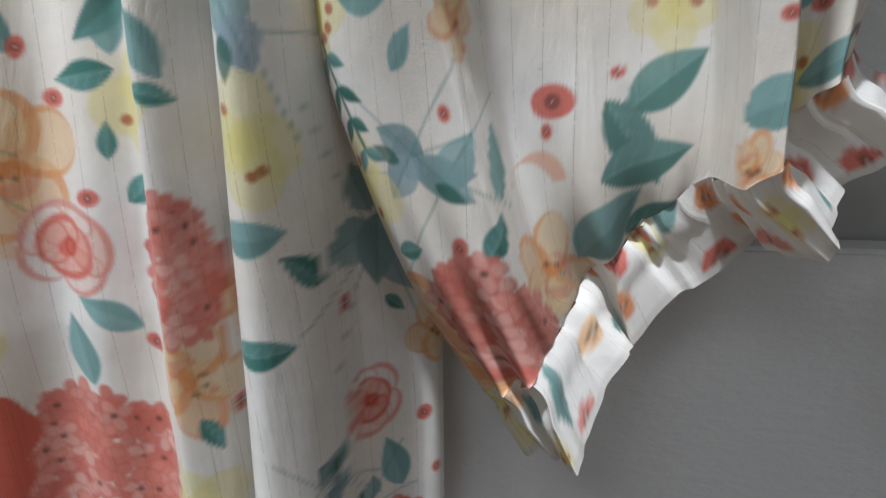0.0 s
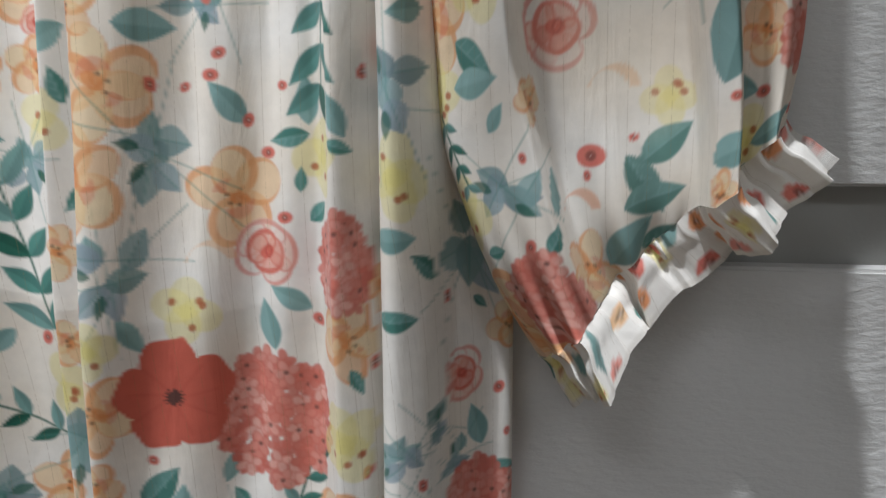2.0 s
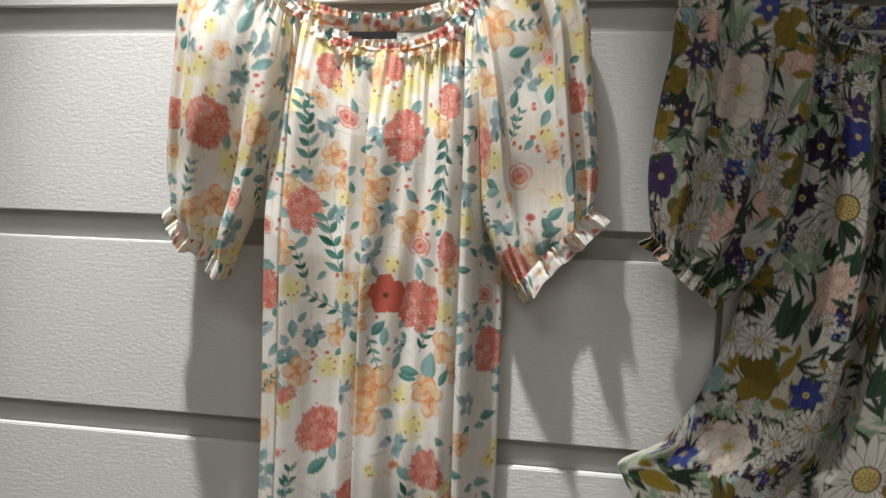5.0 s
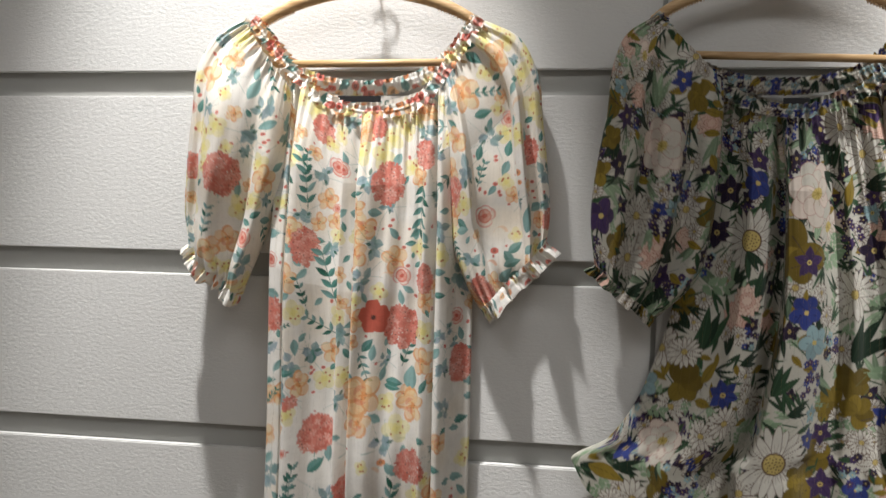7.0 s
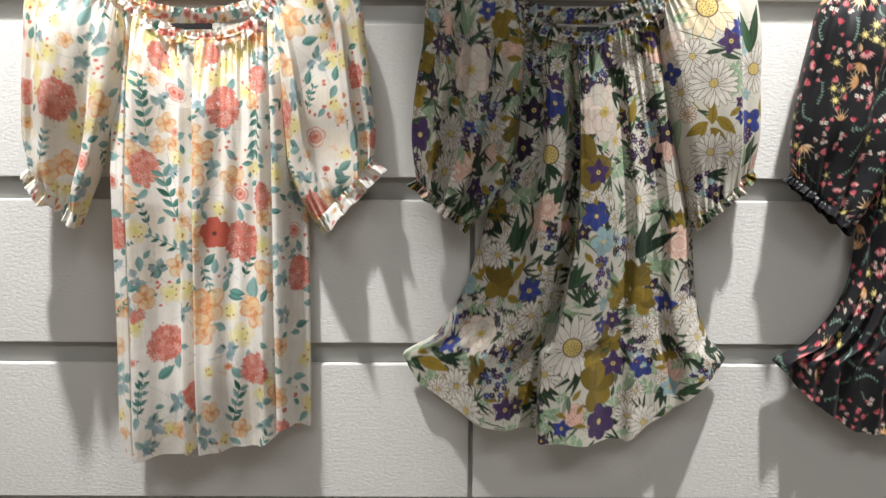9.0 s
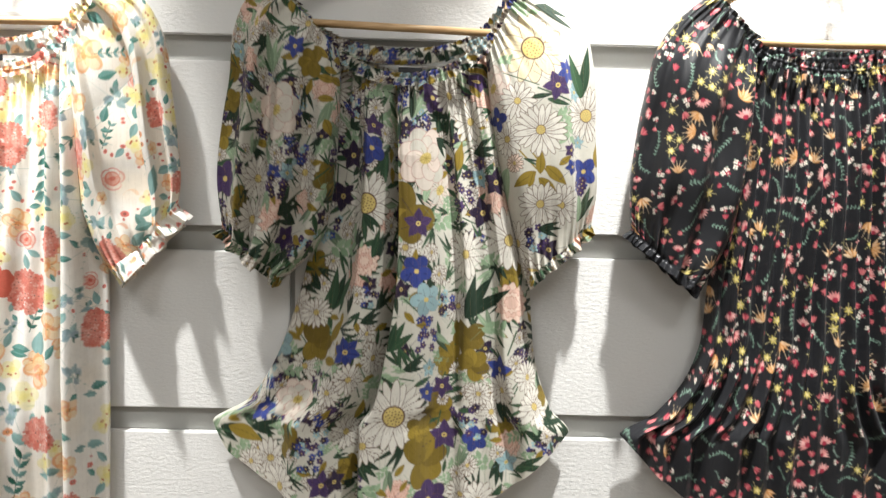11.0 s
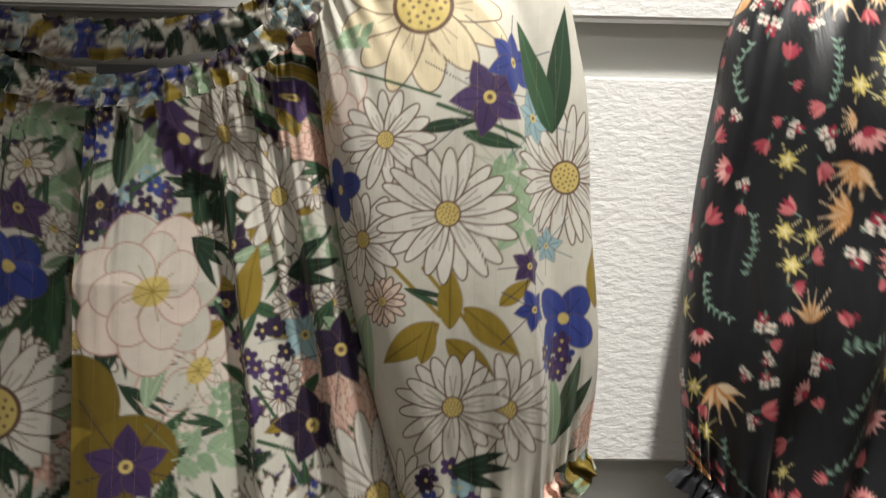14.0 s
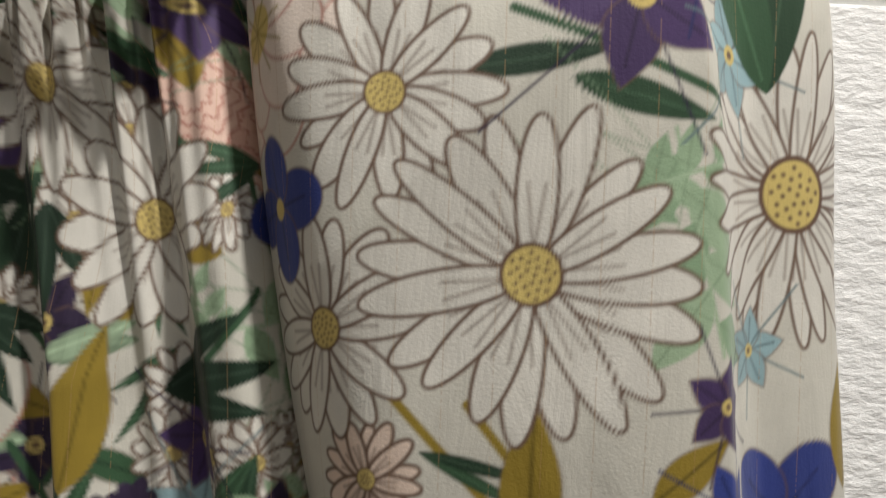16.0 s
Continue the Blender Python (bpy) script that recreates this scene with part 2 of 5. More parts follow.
# ---- printed cloth ----
class Cloth:
    """A grid of cloth: places, cloth coordinates (u across, z down) and the printed colour of each vertex."""

    def __init__(self, X, Y, Z, U, ground, closed=False):
        self.X, self.Y, self.Z, self.U, self.closed = X, Y, Z, U, closed
        self.u, self.z = U.ravel(), Z.ravel()
        self.C = np.tile(np.asarray(ground, float), (X.size, 1))
        self.used, self.queue = [], []
        self.front = np.ones(X.size, bool)
        self.count, self.aa = 0, 0.0009
        self.seed = int(X.shape[0] * 7 + X.shape[1])

    def place(self, x, z):
        d = (self.X.ravel() - x) ** 2 + (self.z - z) ** 2 + 1e3 * ~self.front
        i = int(np.argmin(d))
        return self.u[i], self.z[i], d[i]

    def stamp(self, kind, x, z, r, turn=0.0, **more):
        u, w, d = self.place(x, z)
        if d < r * r:
            self.used.append((u, w, r))
            self.queue.append((kind, u, w, r, turn, more))

    def stamp_at(self, kind, u, w, r, turn=0.0, **more):
        idx = np.nonzero((np.abs(self.u - u) < 1.6 * r) & (np.abs(self.z - w) < 1.6 * r))[0]
        self.used.append((u, w, r))
        self.count += 1
        if len(idx) < 3:
            return
        c, s = math.cos(radians(turn)), math.sin(radians(turn))
        p, q = self.u[idx] - u, self.z[idx] - w
        ink = Ink(p * c + q * s, -p * s + q * c, self.C, idx, np.random.RandomState(self.seed + self.count), self.aa)
        kind(ink, r, **more)

    def scatter(self, kinds, tries, gap=0.8):
        """Fills what is left free: kinds are (motif, least size, largest size, keywords)."""
        rng = np.random.RandomState(self.seed)
        for n in range(tries):
            kind, lo, hi, more = kinds[rng.randint(len(kinds))]
            r = rng.uniform(lo, hi)
            i = rng.randint(self.u.size)
            u, w = self.u[i], self.z[i]
            if self.used:
                a = np.asarray(self.used[-900:])
                if (np.hypot(a[:, 0] - u, a[:, 1] - w) < gap * (a[:, 2] + r)).any():
                    continue
            self.stamp_at(kind, u, w, r, rng.uniform(0, 360), **more)

    def make(self, name, mat, parent, label=""):
        for kind, u, w, r, turn, more in self.queue:
            self.stamp_at(kind, u, w, r, turn, **more)
        n, m = self.X.shape
        mm = m if self.closed else m - 1
        i, j = np.meshgrid(np.arange(n - 1), np.arange(mm), indexing="ij")
        k = (j + 1) % m
        quads = np.stack((i * m + j, (i + 1) * m + j, (i + 1) * m + k, i * m + k), -1).reshape(-1, 4).astype(np.int32)
        me = bpy.data.meshes.new(name)
        me.vertices.add(n * m)
        me.vertices.foreach_set("co", np.stack((self.X, self.Y, self.Z), -1).astype(np.float32).ravel())
        me.loops.add(quads.size)
        me.loops.foreach_set("vertex_index", quads.ravel())
        me.polygons.add(len(quads))
        me.polygons.foreach_set("loop_start", np.arange(0, quads.size, 4, dtype=np.int32))
        me.polygons.foreach_set("use_smooth", np.ones(len(quads), bool))
        me.update(calc_edges=True)
        layer = me.uv_layers.new(name="cloth")
        uv = np.stack((self.u, self.z), -1).astype(np.float32)[quads.ravel()]
        layer.data.foreach_set("uv", uv.ravel())
        att = me.color_attributes.new("print", "FLOAT_COLOR", "POINT")
        att.data.foreach_set("color", np.concatenate((self.C, np.ones((len(self.C), 1))), 1).astype(np.float32).ravel())
        me.materials.append(mat)
        ob = new(name, me)
        ob.parent = parent
        return tagged(ob, label)


class Ink:
    """Draws on the vertices of a cloth round one motif, in the motif's own coordinates."""

    def __init__(self, p, q, C, idx, rng, aa):
        self.p, self.q, self.C, self.idx, self.rng = p, q, C, idx, rng
        self.aa = aa

    def fill(self, d, colour, a=1.0):
        w = np.clip(0.5 - d / self.aa, 0, 1) * a
        on = w > 0
        i = self.idx[on]
        w = w[on][:, None]
        colour = np.asarray(colour, float)
        if colour.ndim == 2:
            colour = colour[on]
        self.C[i] = self.C[i] * (1 - w) + colour * w

    def line(self, d, width, colour, a=1.0):
        self.fill(np.abs(d) - width / 2, colour, a)

    def oval(self, x, y, a, b, turn=0.0):
        c, s = math.cos(turn), math.sin(turn)
        p, q = self.p - x, self.q - y
        p, q = p * c + q * s, -p * s + q * c
        h = np.hypot(p / a, q / b)
        return (h - 1) * h / (np.hypot(p / (a * a), q / (b * b)) + 1e-6)

    def blade(self, x, y, length, width, turn, sharp=1.0):
        """Signed distance, roughly, to a leaf from (x, y) along turn; also its side and its run from 0 to 1."""
        c, s = math.cos(turn), math.sin(turn)
        p, q = self.p - x, self.q - y
        p, q = p * c + q * s, -p * s + q * c
        t = np.clip(p / length, 0, 1)
        half = width / 2 * np.sin(np.pi * t ** 0.8) ** sharp
        return np.where((p < 0) | (p > length), np.maximum(-p, p - length) + np.abs(q), np.abs(q) - half), q, t

    def bar(self, x0, y0, x1, y1):
        dx, dy = x1 - x0, y1 - y0
        t = np.clip(((self.p - x0) * dx + (self.q - y0) * dy) / (dx * dx + dy * dy + 1e-12), 0, 1)
        return np.hypot(self.p - x0 - t * dx, self.q - y0 - t * dy)


# motifs of the cream print
CREAM = (0.86, 0.835, 0.79)
CORAL, PINK, BLUSH = (0.66, 0.13, 0.09), (0.70, 0.24, 0.19), (0.80, 0.46, 0.36)
TEAL, PINE, MIST, SKY = (0.10, 0.27, 0.235), (0.022, 0.125, 0.085), (0.27, 0.44, 0.43), (0.36, 0.45, 0.52)
PEACH, AMBER, LEMON, SOOT = (0.82, 0.52, 0.28), (0.74, 0.27, 0.08), (0.80, 0.72, 0.25), (0.07, 0.045, 0.04)


def tint(rng, a, b):
    return np.asarray(a) + (np.asarray(b) - np.asarray(a)) * rng.rand()


def hydrangea(k, r, tall=1.0, stem=False):
    """A mass of four-petalled florets, darker behind, with dark eyes."""
    if stem:
        k.line(k.bar(0, 0, -0.2 * r, -1.45 * r), 0.0012, TEAL)
    size = 0.0052
    tall = 1 + 0.45 * (tall - 1)
    spots, tries = [], 0
    while tries < 420:
        tries += 1
        a, d = k.rng.uniform(0, math.tau), r * math.sqrt(k.rng.rand())
        x, y = d * math.cos(a), d * math.sin(a) * tall
        if all((x - p) ** 2 + (y - q) ** 2 > (0.95 * size) ** 2 for p, q in spots):
            spots.append((x, y))
    for layer in (0, 1):
        for n, (x, y) in enumerate(spots):
            if layer and k.rng.rand() < 0.25:
                continue
            base = tint(k.rng, (0.60, 0.15, 0.11), (0.68, 0.24, 0.19)) if layer == 0 else tint(k.rng, (0.66, 0.19, 0.14), (0.80, 0.47, 0.40))
            turn = k.rng.uniform(0, 1.6)
            for m in range(4):
                w = turn + m * math.pi / 2
                u = 0.52 * size * k.rng.uniform(0.85, 1.2)
                d = k.oval(x + u * math.cos(w), y + u * math.sin(w), 0.58 * size, 0.40 * size, w)
                k.fill(d, base * k.rng.uniform(0.93, 1.06), 0.92)
                if layer:
                    k.line(d, 0.0006, (0.60, 0.14, 0.10), 0.5)
            if layer and n % 2:
                k.fill(k.oval(x, y, 0.0010, 0.0009), SOOT, 0.75)


def rose(k, r, ink=CORAL, wash=BLUSH):
    """A loosely brushed rose: overlapping petals with uneven dark rims round a dense heart."""
    w0 = k.rng.uniform(0, 6)
    for ring, count, reach, size in ((0, 5, 0.52, 0.50), (1, 4, 0.28, 0.40)):
        for n in range(count):
            w = w0 + ring + n * math.tau / count + k.rng.uniform(-0.3, 0.3)
            x, y = reach * r * math.cos(w), reach * r * math.sin(w)
            d = k.oval(x, y, size * r * k.rng.uniform(0.9, 1.15), size * r * k.rng.uniform(0.65, 0.85), w + math.pi / 2)
            k.fill(d, tint(k.rng, wash, CREAM) if ring == 0 else tint(k.rng, wash, PINK), 0.7)
            out = ((k.p - x) * math.cos(w) + (k.q - y) * math.sin(w)) / (size * r)
            k.fill(np.maximum(d, -d - r * (0.05 + 0.16 * np.clip(out + k.rng.uniform(-0.2, 0.2), 0, 1))), tint(k.rng, ink, PINK), 0.8 if ring else 0.65)
    k.fill(k.oval(0, 0, 0.24 * r, 0.16 * r, w0), ink, 0.85)
    k.line(k.oval(0.04 * r, 0.02 * r, 0.15 * r, 0.09 * r, w0 + 1), 0.0008, (0.45, 0.06, 0.05), 0.7)


def poppy(k, r):
    d, a = np.hypot(k.p, k.q), np.arctan2(k.q, k.p)
    k.fill(d - r * (0.74 + 0.24 * np.abs(np.sin(2.5 * a + 0.7)) ** 0.6 + 0.05 * np.sin(a + 1) + 0.025 * np.sin(11 * a)), (0.62, 0.14, 0.095))
    for n in range(9):
        w = n * 0.7
        k.line(k.bar(0.15 * r * math.cos(w), 0.15 * r * math.sin(w), 0.7 * r * math.cos(w + 0.1), 0.7 * r * math.sin(w + 0.1)), 0.0012, (0.54, 0.10, 0.07), 0.4)
    k.fill(d - r * (0.10 + 0.07 * np.sin(7 * a) ** 2), SOOT, 0.9)


def leaf(k, r, ink=TEAL, slim=0.5, twin=True):
    """A brushed leaf, paler along one side and uneven in its wash."""
    ink = np.asarray(ink) * k.rng.uniform(0.85, 1.12)
    d, side, t = k.blade(-r, 0, 2 * r, 2 * r * slim * k.rng.uniform(0.85, 1.1), k.rng.uniform(-0.1, 0.1))
    k.fill(d, ink)
    fade = (0.25 + 0.55 * t)[:, None]
    k.fill(np.maximum(d, -side), ink * (1 - fade) + np.asarray(MIST) * fade, 0.45)
    if twin:
        k.fill(np.maximum(d + 0.0006, side), ink * 0.45 + np.asarray(PINE) * 0.4, 0.4)
        for n in range(4):
            x = -0.7 * r + 0.4 * r * n
            k.line(np.maximum(np.abs(k.bar(x, 0, x + 0.22 * r, 0.30 * r * slim * 2)), d), 0.0005, MIST, 0.45)
    k.line(np.where((t > 0.02) & (t < 0.95), side, 1), 0.0006, MIST, 0.6)


def sprig(k, r, ink=TEAL, pairs=4, size=0.5, stem=PINE):
    k.line(k.bar(-r, 0, r * 0.8, 0.06 * r), 0.0011, stem)
    for n in range(pairs):
        x = -0.75 * r + 1.55 * r * n / max(1, pairs - 1)
        for s in (-1, 1):
            d, side, t = k.blade(x, 0.03 * r, size * r * k.rng.uniform(0.8, 1.2), size * r * 0.42, s * k.rng.uniform(0.6, 1.0))
            c = tint(k.rng, ink, MIST) if k.rng.rand() < 0.5 else tint(k.rng, ink, PINE)
            k.fill(d, c)
            k.fill(np.maximum(d, side), np.asarray(c) * 0.7, 0.8)


def peach_flower(k, r):
    d, a = np.hypot(k.p, k.q), np.arctan2(k.q, k.p)
    w0 = k.rng.uniform(0, 6)
    for n in range(5):
        w = w0 + n * 1.257 + k.rng.uniform(-0.25, 0.25)
        m = k.rng.uniform(0.42, 0.58) * r
        e = k.oval(m * math.cos(w), m * math.sin(w), 0.52 * r, k.rng.uniform(0.36, 0.5) * r, w)
        k.fill(e, tint(k.rng, PEACH, (0.82, 0.64, 0.36)), 0.72)
        k.fill(np.maximum(e, -e - 0.09 * r * (1 + np.sin(3 * a + n))), AMBER, 0.55)
    k.fill(np.abs(d - 0.36 * r) - 0.13 * r * np.sin(a * 1.5 + w0), CORAL, 0.4)
    k.fill(k.oval(0.08 * r, -0.05 * r, 0.22 * r, 0.13 * r, w0), AMBER, 0.7)
    for n in range(3):
        k.fill(k.oval(0.2 * r * math.cos(n + w0), 0.2 * r * math.sin(n + w0), 0.0009, 0.0007), SOOT, 0.7)


def lemon(k, r):
    for n in range(4):
        w = n * 1.6 + k.rng.uniform(0, 0.6)
        k.fill(k.oval(0.42 * r * math.cos(w), 0.42 * r * math.sin(w), 0.62 * r, 0.5 * r, w), LEMON, 0.5)
    for n in range(4):
        w = k.rng.uniform(0, 6)
        k.fill(k.oval(0.5 * r * math.cos(w), 0.5 * r * math.sin(w), 0.0017, 0.0015), (0.45, 0.12, 0.05), 0.85)


def bud(k, r, ink=CORAL):
    k.fill(k.oval(0, 0, r, 0.75 * r), ink, 0.9)
    k.fill(k.oval(0, 0, 0.35 * r, 0.35 * r), SOOT, 0.6)


def blue_cluster(k, r):
    """Overlapping grey-blue leaves with darker veins."""
    for n in range(6):
        w = n * math.tau / 6 + k.rng.uniform(-0.45, 0.45)
        x, y = k.rng.uniform(-0.3, 0.3, 2) * r
        d, side, t = k.blade(x, y, r * k.rng.uniform(0.6, 0.95), r * k.rng.uniform(0.42, 0.62), w)
        c = tint(k.rng, MIST, SKY) * k.rng.uniform(0.75, 1.08)
        k.fill(d, c, 0.85)
        k.fill(np.maximum(d, side), c * 0.8, 0.5)
        k.line(np.where(t < 0.9, side, 1), 0.0006, TEAL, 0.55)
    for n in range(2):
        w = k.rng.uniform(0, 6)
        d, side, t = k.blade(0.3 * r * math.cos(w), 0.3 * r * math.sin(w), 0.5 * r, 0.22 * r, w)
        k.fill(d, PINE, 0.8)


def stroke(k, r, ink=PEACH):
    d, a = np.hypot(k.p, k.q + 0.5 * r), np.arctan2(k.q + 0.5 * r, k.p)
    k.fill(np.maximum(np.abs(d - r * 0.8) - 0.10 * r * (1 + np.sin(2 * a)), -k.q - 0.3 * r), ink, 0.55)


# beige background print, which also paints in the creamy shading of the folds
def wash(k, r):
    k.fill((np.hypot(k.p, k.q) - 0.75 * r) * 0.05, (0.82, 0.68, 0.49), 0.25)


# motifs of the white daisy print
MILK = (0.58, 0.56, 0.49)
BROWN, YOLK, OLIVE, OLIVE2 = (0.13, 0.075, 0.05), (0.60, 0.47, 0.16), (0.27, 0.19, 0.025), (0.13, 0.09, 0.012)
VIOLET, PLUM, BLUE, ICE = (0.056, 0.031, 0.10), (0.026, 0.016, 0.042), (0.032, 0.05, 0.225), (0.27, 0.40, 0.43)
FOREST, BLACKGREEN, SAGE, ROSEWOOD = (0.035, 0.085, 0.04), (0.012, 0.03, 0.016), (0.33, 0.44, 0.29), (0.42, 0.17, 0.13)


def daisy(k, r, n=17, squash=1.0, eye=0.17, petal=(0.69, 0.665, 0.60)):
    k.q = k.q / squash
    start = k.rng.uniform(0, 1)
    line = max(0.0009, 0.016 * r)
    order = list(range(n))
    k.rng.shuffle(order)
    for i in order:
        w = start + i * math.tau / n + k.rng.uniform(-0.06, 0.06)
        far = r * k.rng.uniform(0.86, 1.04)
        m = (far + 0.12 * r) / 2
        d = k.oval(m * math.cos(w), m * math.sin(w), far / 2, 2.5 * r / n * k.rng.uniform(0.85, 1.15), w)
        k.fill(d, np.asarray(petal) * k.rng.uniform(0.93, 1.0))
        k.line(d, line, BROWN, 0.95)
        for s in (-0.03, 0.035):
            k.line(k.bar(eye * r * math.cos(w + s), eye * r * math.sin(w + s), 0.55 * r * math.cos(w + s * 3), 0.55 * r * math.sin(w + s * 3)), max(0.0008, line * 0.6), BROWN, 0.5)
    e = eye * r
    k.fill(np.hypot(k.p, k.q) - e * 1.16, BROWN)
    k.fill(np.hypot(k.p, k.q) - e, YOLK)
    for i in range(int(14 + 10 * (r > 0.02))):
        a, d = i * 2.4, e * 0.88 * math.sqrt((i + 0.5) / 24)
        k.fill(k.oval(d * math.cos(a), d * math.sin(a), e * 0.075, e * 0.075), BROWN, 0.9)


def star(k, r, ink=VIOLET, n=5, fat=0.62):
    w0 = k.rng.uniform(0, 1)
    for i in range(n):
        w = w0 + i * math.tau / n
        d, side, t = k.blade(0, 0, r, fat * r, w)
        k.fill(d - 0.0006, BROWN, 0.6)
        k.fill(d, np.asarray(ink) * k.rng.uniform(0.85, 1.15))
        k.line(np.where(t < 0.8, side, 1), 0.0006, np.asarray(ink) * 0.45, 0.9)
    k.fill(np.hypot(k.p, k.q) - 0.16 * r, YOLK)
    k.fill(np.hypot(k.p, k.q) - 0.07 * r, BROWN)


def pansy(k, r, ink=BLUE, n=5):
    w0 = k.rng.uniform(0, 1)
    for i in range(n):
        w = w0 + i * math.tau / n
        d = k.oval(0.52 * r * math.cos(w), 0.52 * r * math.sin(w), 0.5 * r, 0.40 * r, w)
        k.fill(d - 0.0005, BROWN, 0.7)
        k.fill(d, np.asarray(ink) * k.rng.uniform(0.8, 1.15))
        k.line(k.bar(0, 0, 0.7 * r * math.cos(w), 0.7 * r * math.sin(w)), 0.0007, np.asarray(ink) * 0.4, 0.8)
    k.fill(np.hypot(k.p, k.q) - 0.15 * r, YOLK)


def olive(k, r, n=5):
    w0 = k.rng.uniform(0, 6)
    for i in range(n):
        w = w0 + i * math.tau / n * 0.8
        d = k.oval(0.5 * r * math.cos(w), 0.5 * r * math.sin(w), 0.55 * r, 0.42 * r, w)
        k.fill(d, tint(k.rng, OLIVE, OLIVE2))
        k.line(d, 0.0008, OLIVE2, 0.8)
        for s in (-0.25, 0, 0.25):
            k.line(k.bar(0.1 * r * math.cos(w), 0.1 * r * math.sin(w), 0.85 * r * math.cos(w + s), 0.85 * r * math.sin(w + s)), 0.0007, OLIVE2, 0.6)


def olive_leaf(k, r, ink=OLIVE, slim=0.4):
    d, side, t = k.blade(-r, 0, 2 * r, 2 * r * slim, 0)
    k.fill(d - 0.0005, BROWN, 0.5)
    k.fill(d, ink)
    k.line(np.where((t > 0.02) & (t < 0.95), side, 1), 0.0008, np.asarray(ink) * 0.4, 0.8)


def blades(k, r, ink=FOREST, n=3, slim=0.2):
    for i in range(n):
        w = (i - (n - 1) / 2) * 0.32 + k.rng.uniform(-0.1, 0.1)
        d, side, t = k.blade(-r, 0, 2 * r * k.rng.uniform(0.75, 1.0), 2 * r * slim, w, 0.9)
        c = tint(k.rng, ink, BLACKGREEN)
        k.fill(d, c)
        k.line(np.where((t > 0.05) & (t < 0.9), side, 1), 0.0006, np.asarray(c) * 2.0 + 0.02, 0.6)


def stem(k, r, ink=FOREST, width=0.0022):
    k.line(k.bar(-r, 0, r, 0), width, ink)


def peony(k, r, tone=(0.78, 0.66, 0.58)):
    for f in (1.0, 0.72):
        for i in range(7):
            w = i * math.tau / 7 + f * 2
            d = k.oval(0.55 * f * r * math.cos(w), 0.55 * f * r * math.sin(w), 0.46 * f * r, 0.38 * f * r, w)
            k.fill(d, tint(k.rng, tone, MILK))
            k.line(d, 0.0008, ROSEWOOD, 0.75)
    k.fill(k.oval(0, 0, 0.24 * r, 0.17 * r, 0.4), YOLK)
    for i in range(9):
        k.line(k.bar(0, 0, 0.36 * r * math.cos(i * 0.7), 0.36 * r * math.sin(i * 0.7)), 0.0007, OLIVE, 0.8)


def carnation(k, r):
    d, a = np.hypot(k.p, k.q), np.arctan2(k.q, k.p)
    for f in (1.0, 0.78, 0.56, 0.34):
        ph = k.rng.uniform(0, 6)
        e = d - f * r * (0.88 + 0.06 * np.sin(9 * a + ph) + 0.07 * np.sin(14 * a + 2 * ph))
        k.fill(e, tint(k.rng, (0.66, 0.42, 0.34), (0.74, 0.58, 0.48)))
        k.line(e, 0.0009, ROSEWOOD, 0.85)


def sage(k, r, n=6):
    for i in range(n):
        w = -0.5 + i * 0.5 + k.rng.uniform(-0.2, 0.2)
        x = -0.8 * r + 1.5 * r * i / n
        d, side, t = k.blade(x, 0, 0.75 * r, 0.38 * r, (1 if i % 2 else -1) * k.rng.uniform(0.5, 1.1))
        k.fill(d, tint(k.rng, SAGE, (0.22, 0.33, 0.2)))
        k.line(np.where(t < 0.9, side, 1), 0.0005, (0.18, 0.26, 0.16), 0.6)
    k.line(k.bar(-r, 0, 0.7 * r, 0), 0.0009, SAGE)


def cluster(k, r, inks=(VIOLET, PLUM, BLUE, ICE)):
    for i in range(16):
        a, d = k.rng.uniform(0, 6.28), r * math.sqrt(k.rng.rand())
        x, y = d * math.cos(a), d * math.sin(a)
        ink = inks[k.rng.randint(len(inks))]
        for j in range(5):
            w = j * 1.257 + i
            k.fill(k.oval(x + 0.0032 * math.cos(w), y + 0.0032 * math.sin(w), 0.0027, 0.0021, w), np.asarray(ink) * k.rng.uniform(0.8, 1.3))
        k.fill(k.oval(x, y, 0.0010, 0.0010), YOLK)


# motifs of the black print
INKBLACK = (0.0145, 0.015, 0.0175)
PINK2, WINE, GOLD, RUST, BONE, FERN = (0.62, 0.20, 0.20), (0.34, 0.03, 0.06), (0.66, 0.54, 0.14), (0.56, 0.27, 0.09), (0.76, 0.69, 0.60), (0.15, 0.25, 0.19)


def tulip(k, r, ink=RUST, lip=(0.80, 0.62, 0.42)):
    for i in range(6):
        w = math.pi / 2 + (i - 2.5) * 0.42
        d, side, t = k.blade(0, -0.6 * r, 1.6 * r, 0.5 * r, w)
        k.fill(d, tint(k.rng, ink, lip) if i % 2 else ink)
        k.line(np.where(t > 0.25, side, 1), 0.0008, lip, 0.7)


def small_pink(k, r, ink=PINK2, lip=(0.80, 0.45, 0.42)):
    for i in range(7):
        w = 0.5 + i * 0.36
        d, side, t = k.blade(0, -0.6 * r, 1.5 * r, 0.42 * r, w)
        k.fill(d, tint(k.rng, ink, lip))
    k.fill(k.oval(0, -0.45 * r, 0.4 * r, 0.35 * r), WINE)


def small_star(k, r, ink=GOLD):
    for i in range(5):
        w = i * 1.257
        d, side, t = k.blade(0, 0, r, 0.42 * r, w)
        k.fill(d, ink)
        k.line(np.where(t < 0.7, side, 1), 0.0006, (0.8, 0.7, 0.35), 0.7)
    k.fill(k.oval(0, 0, 0.16 * r, 0.16 * r), BONE)


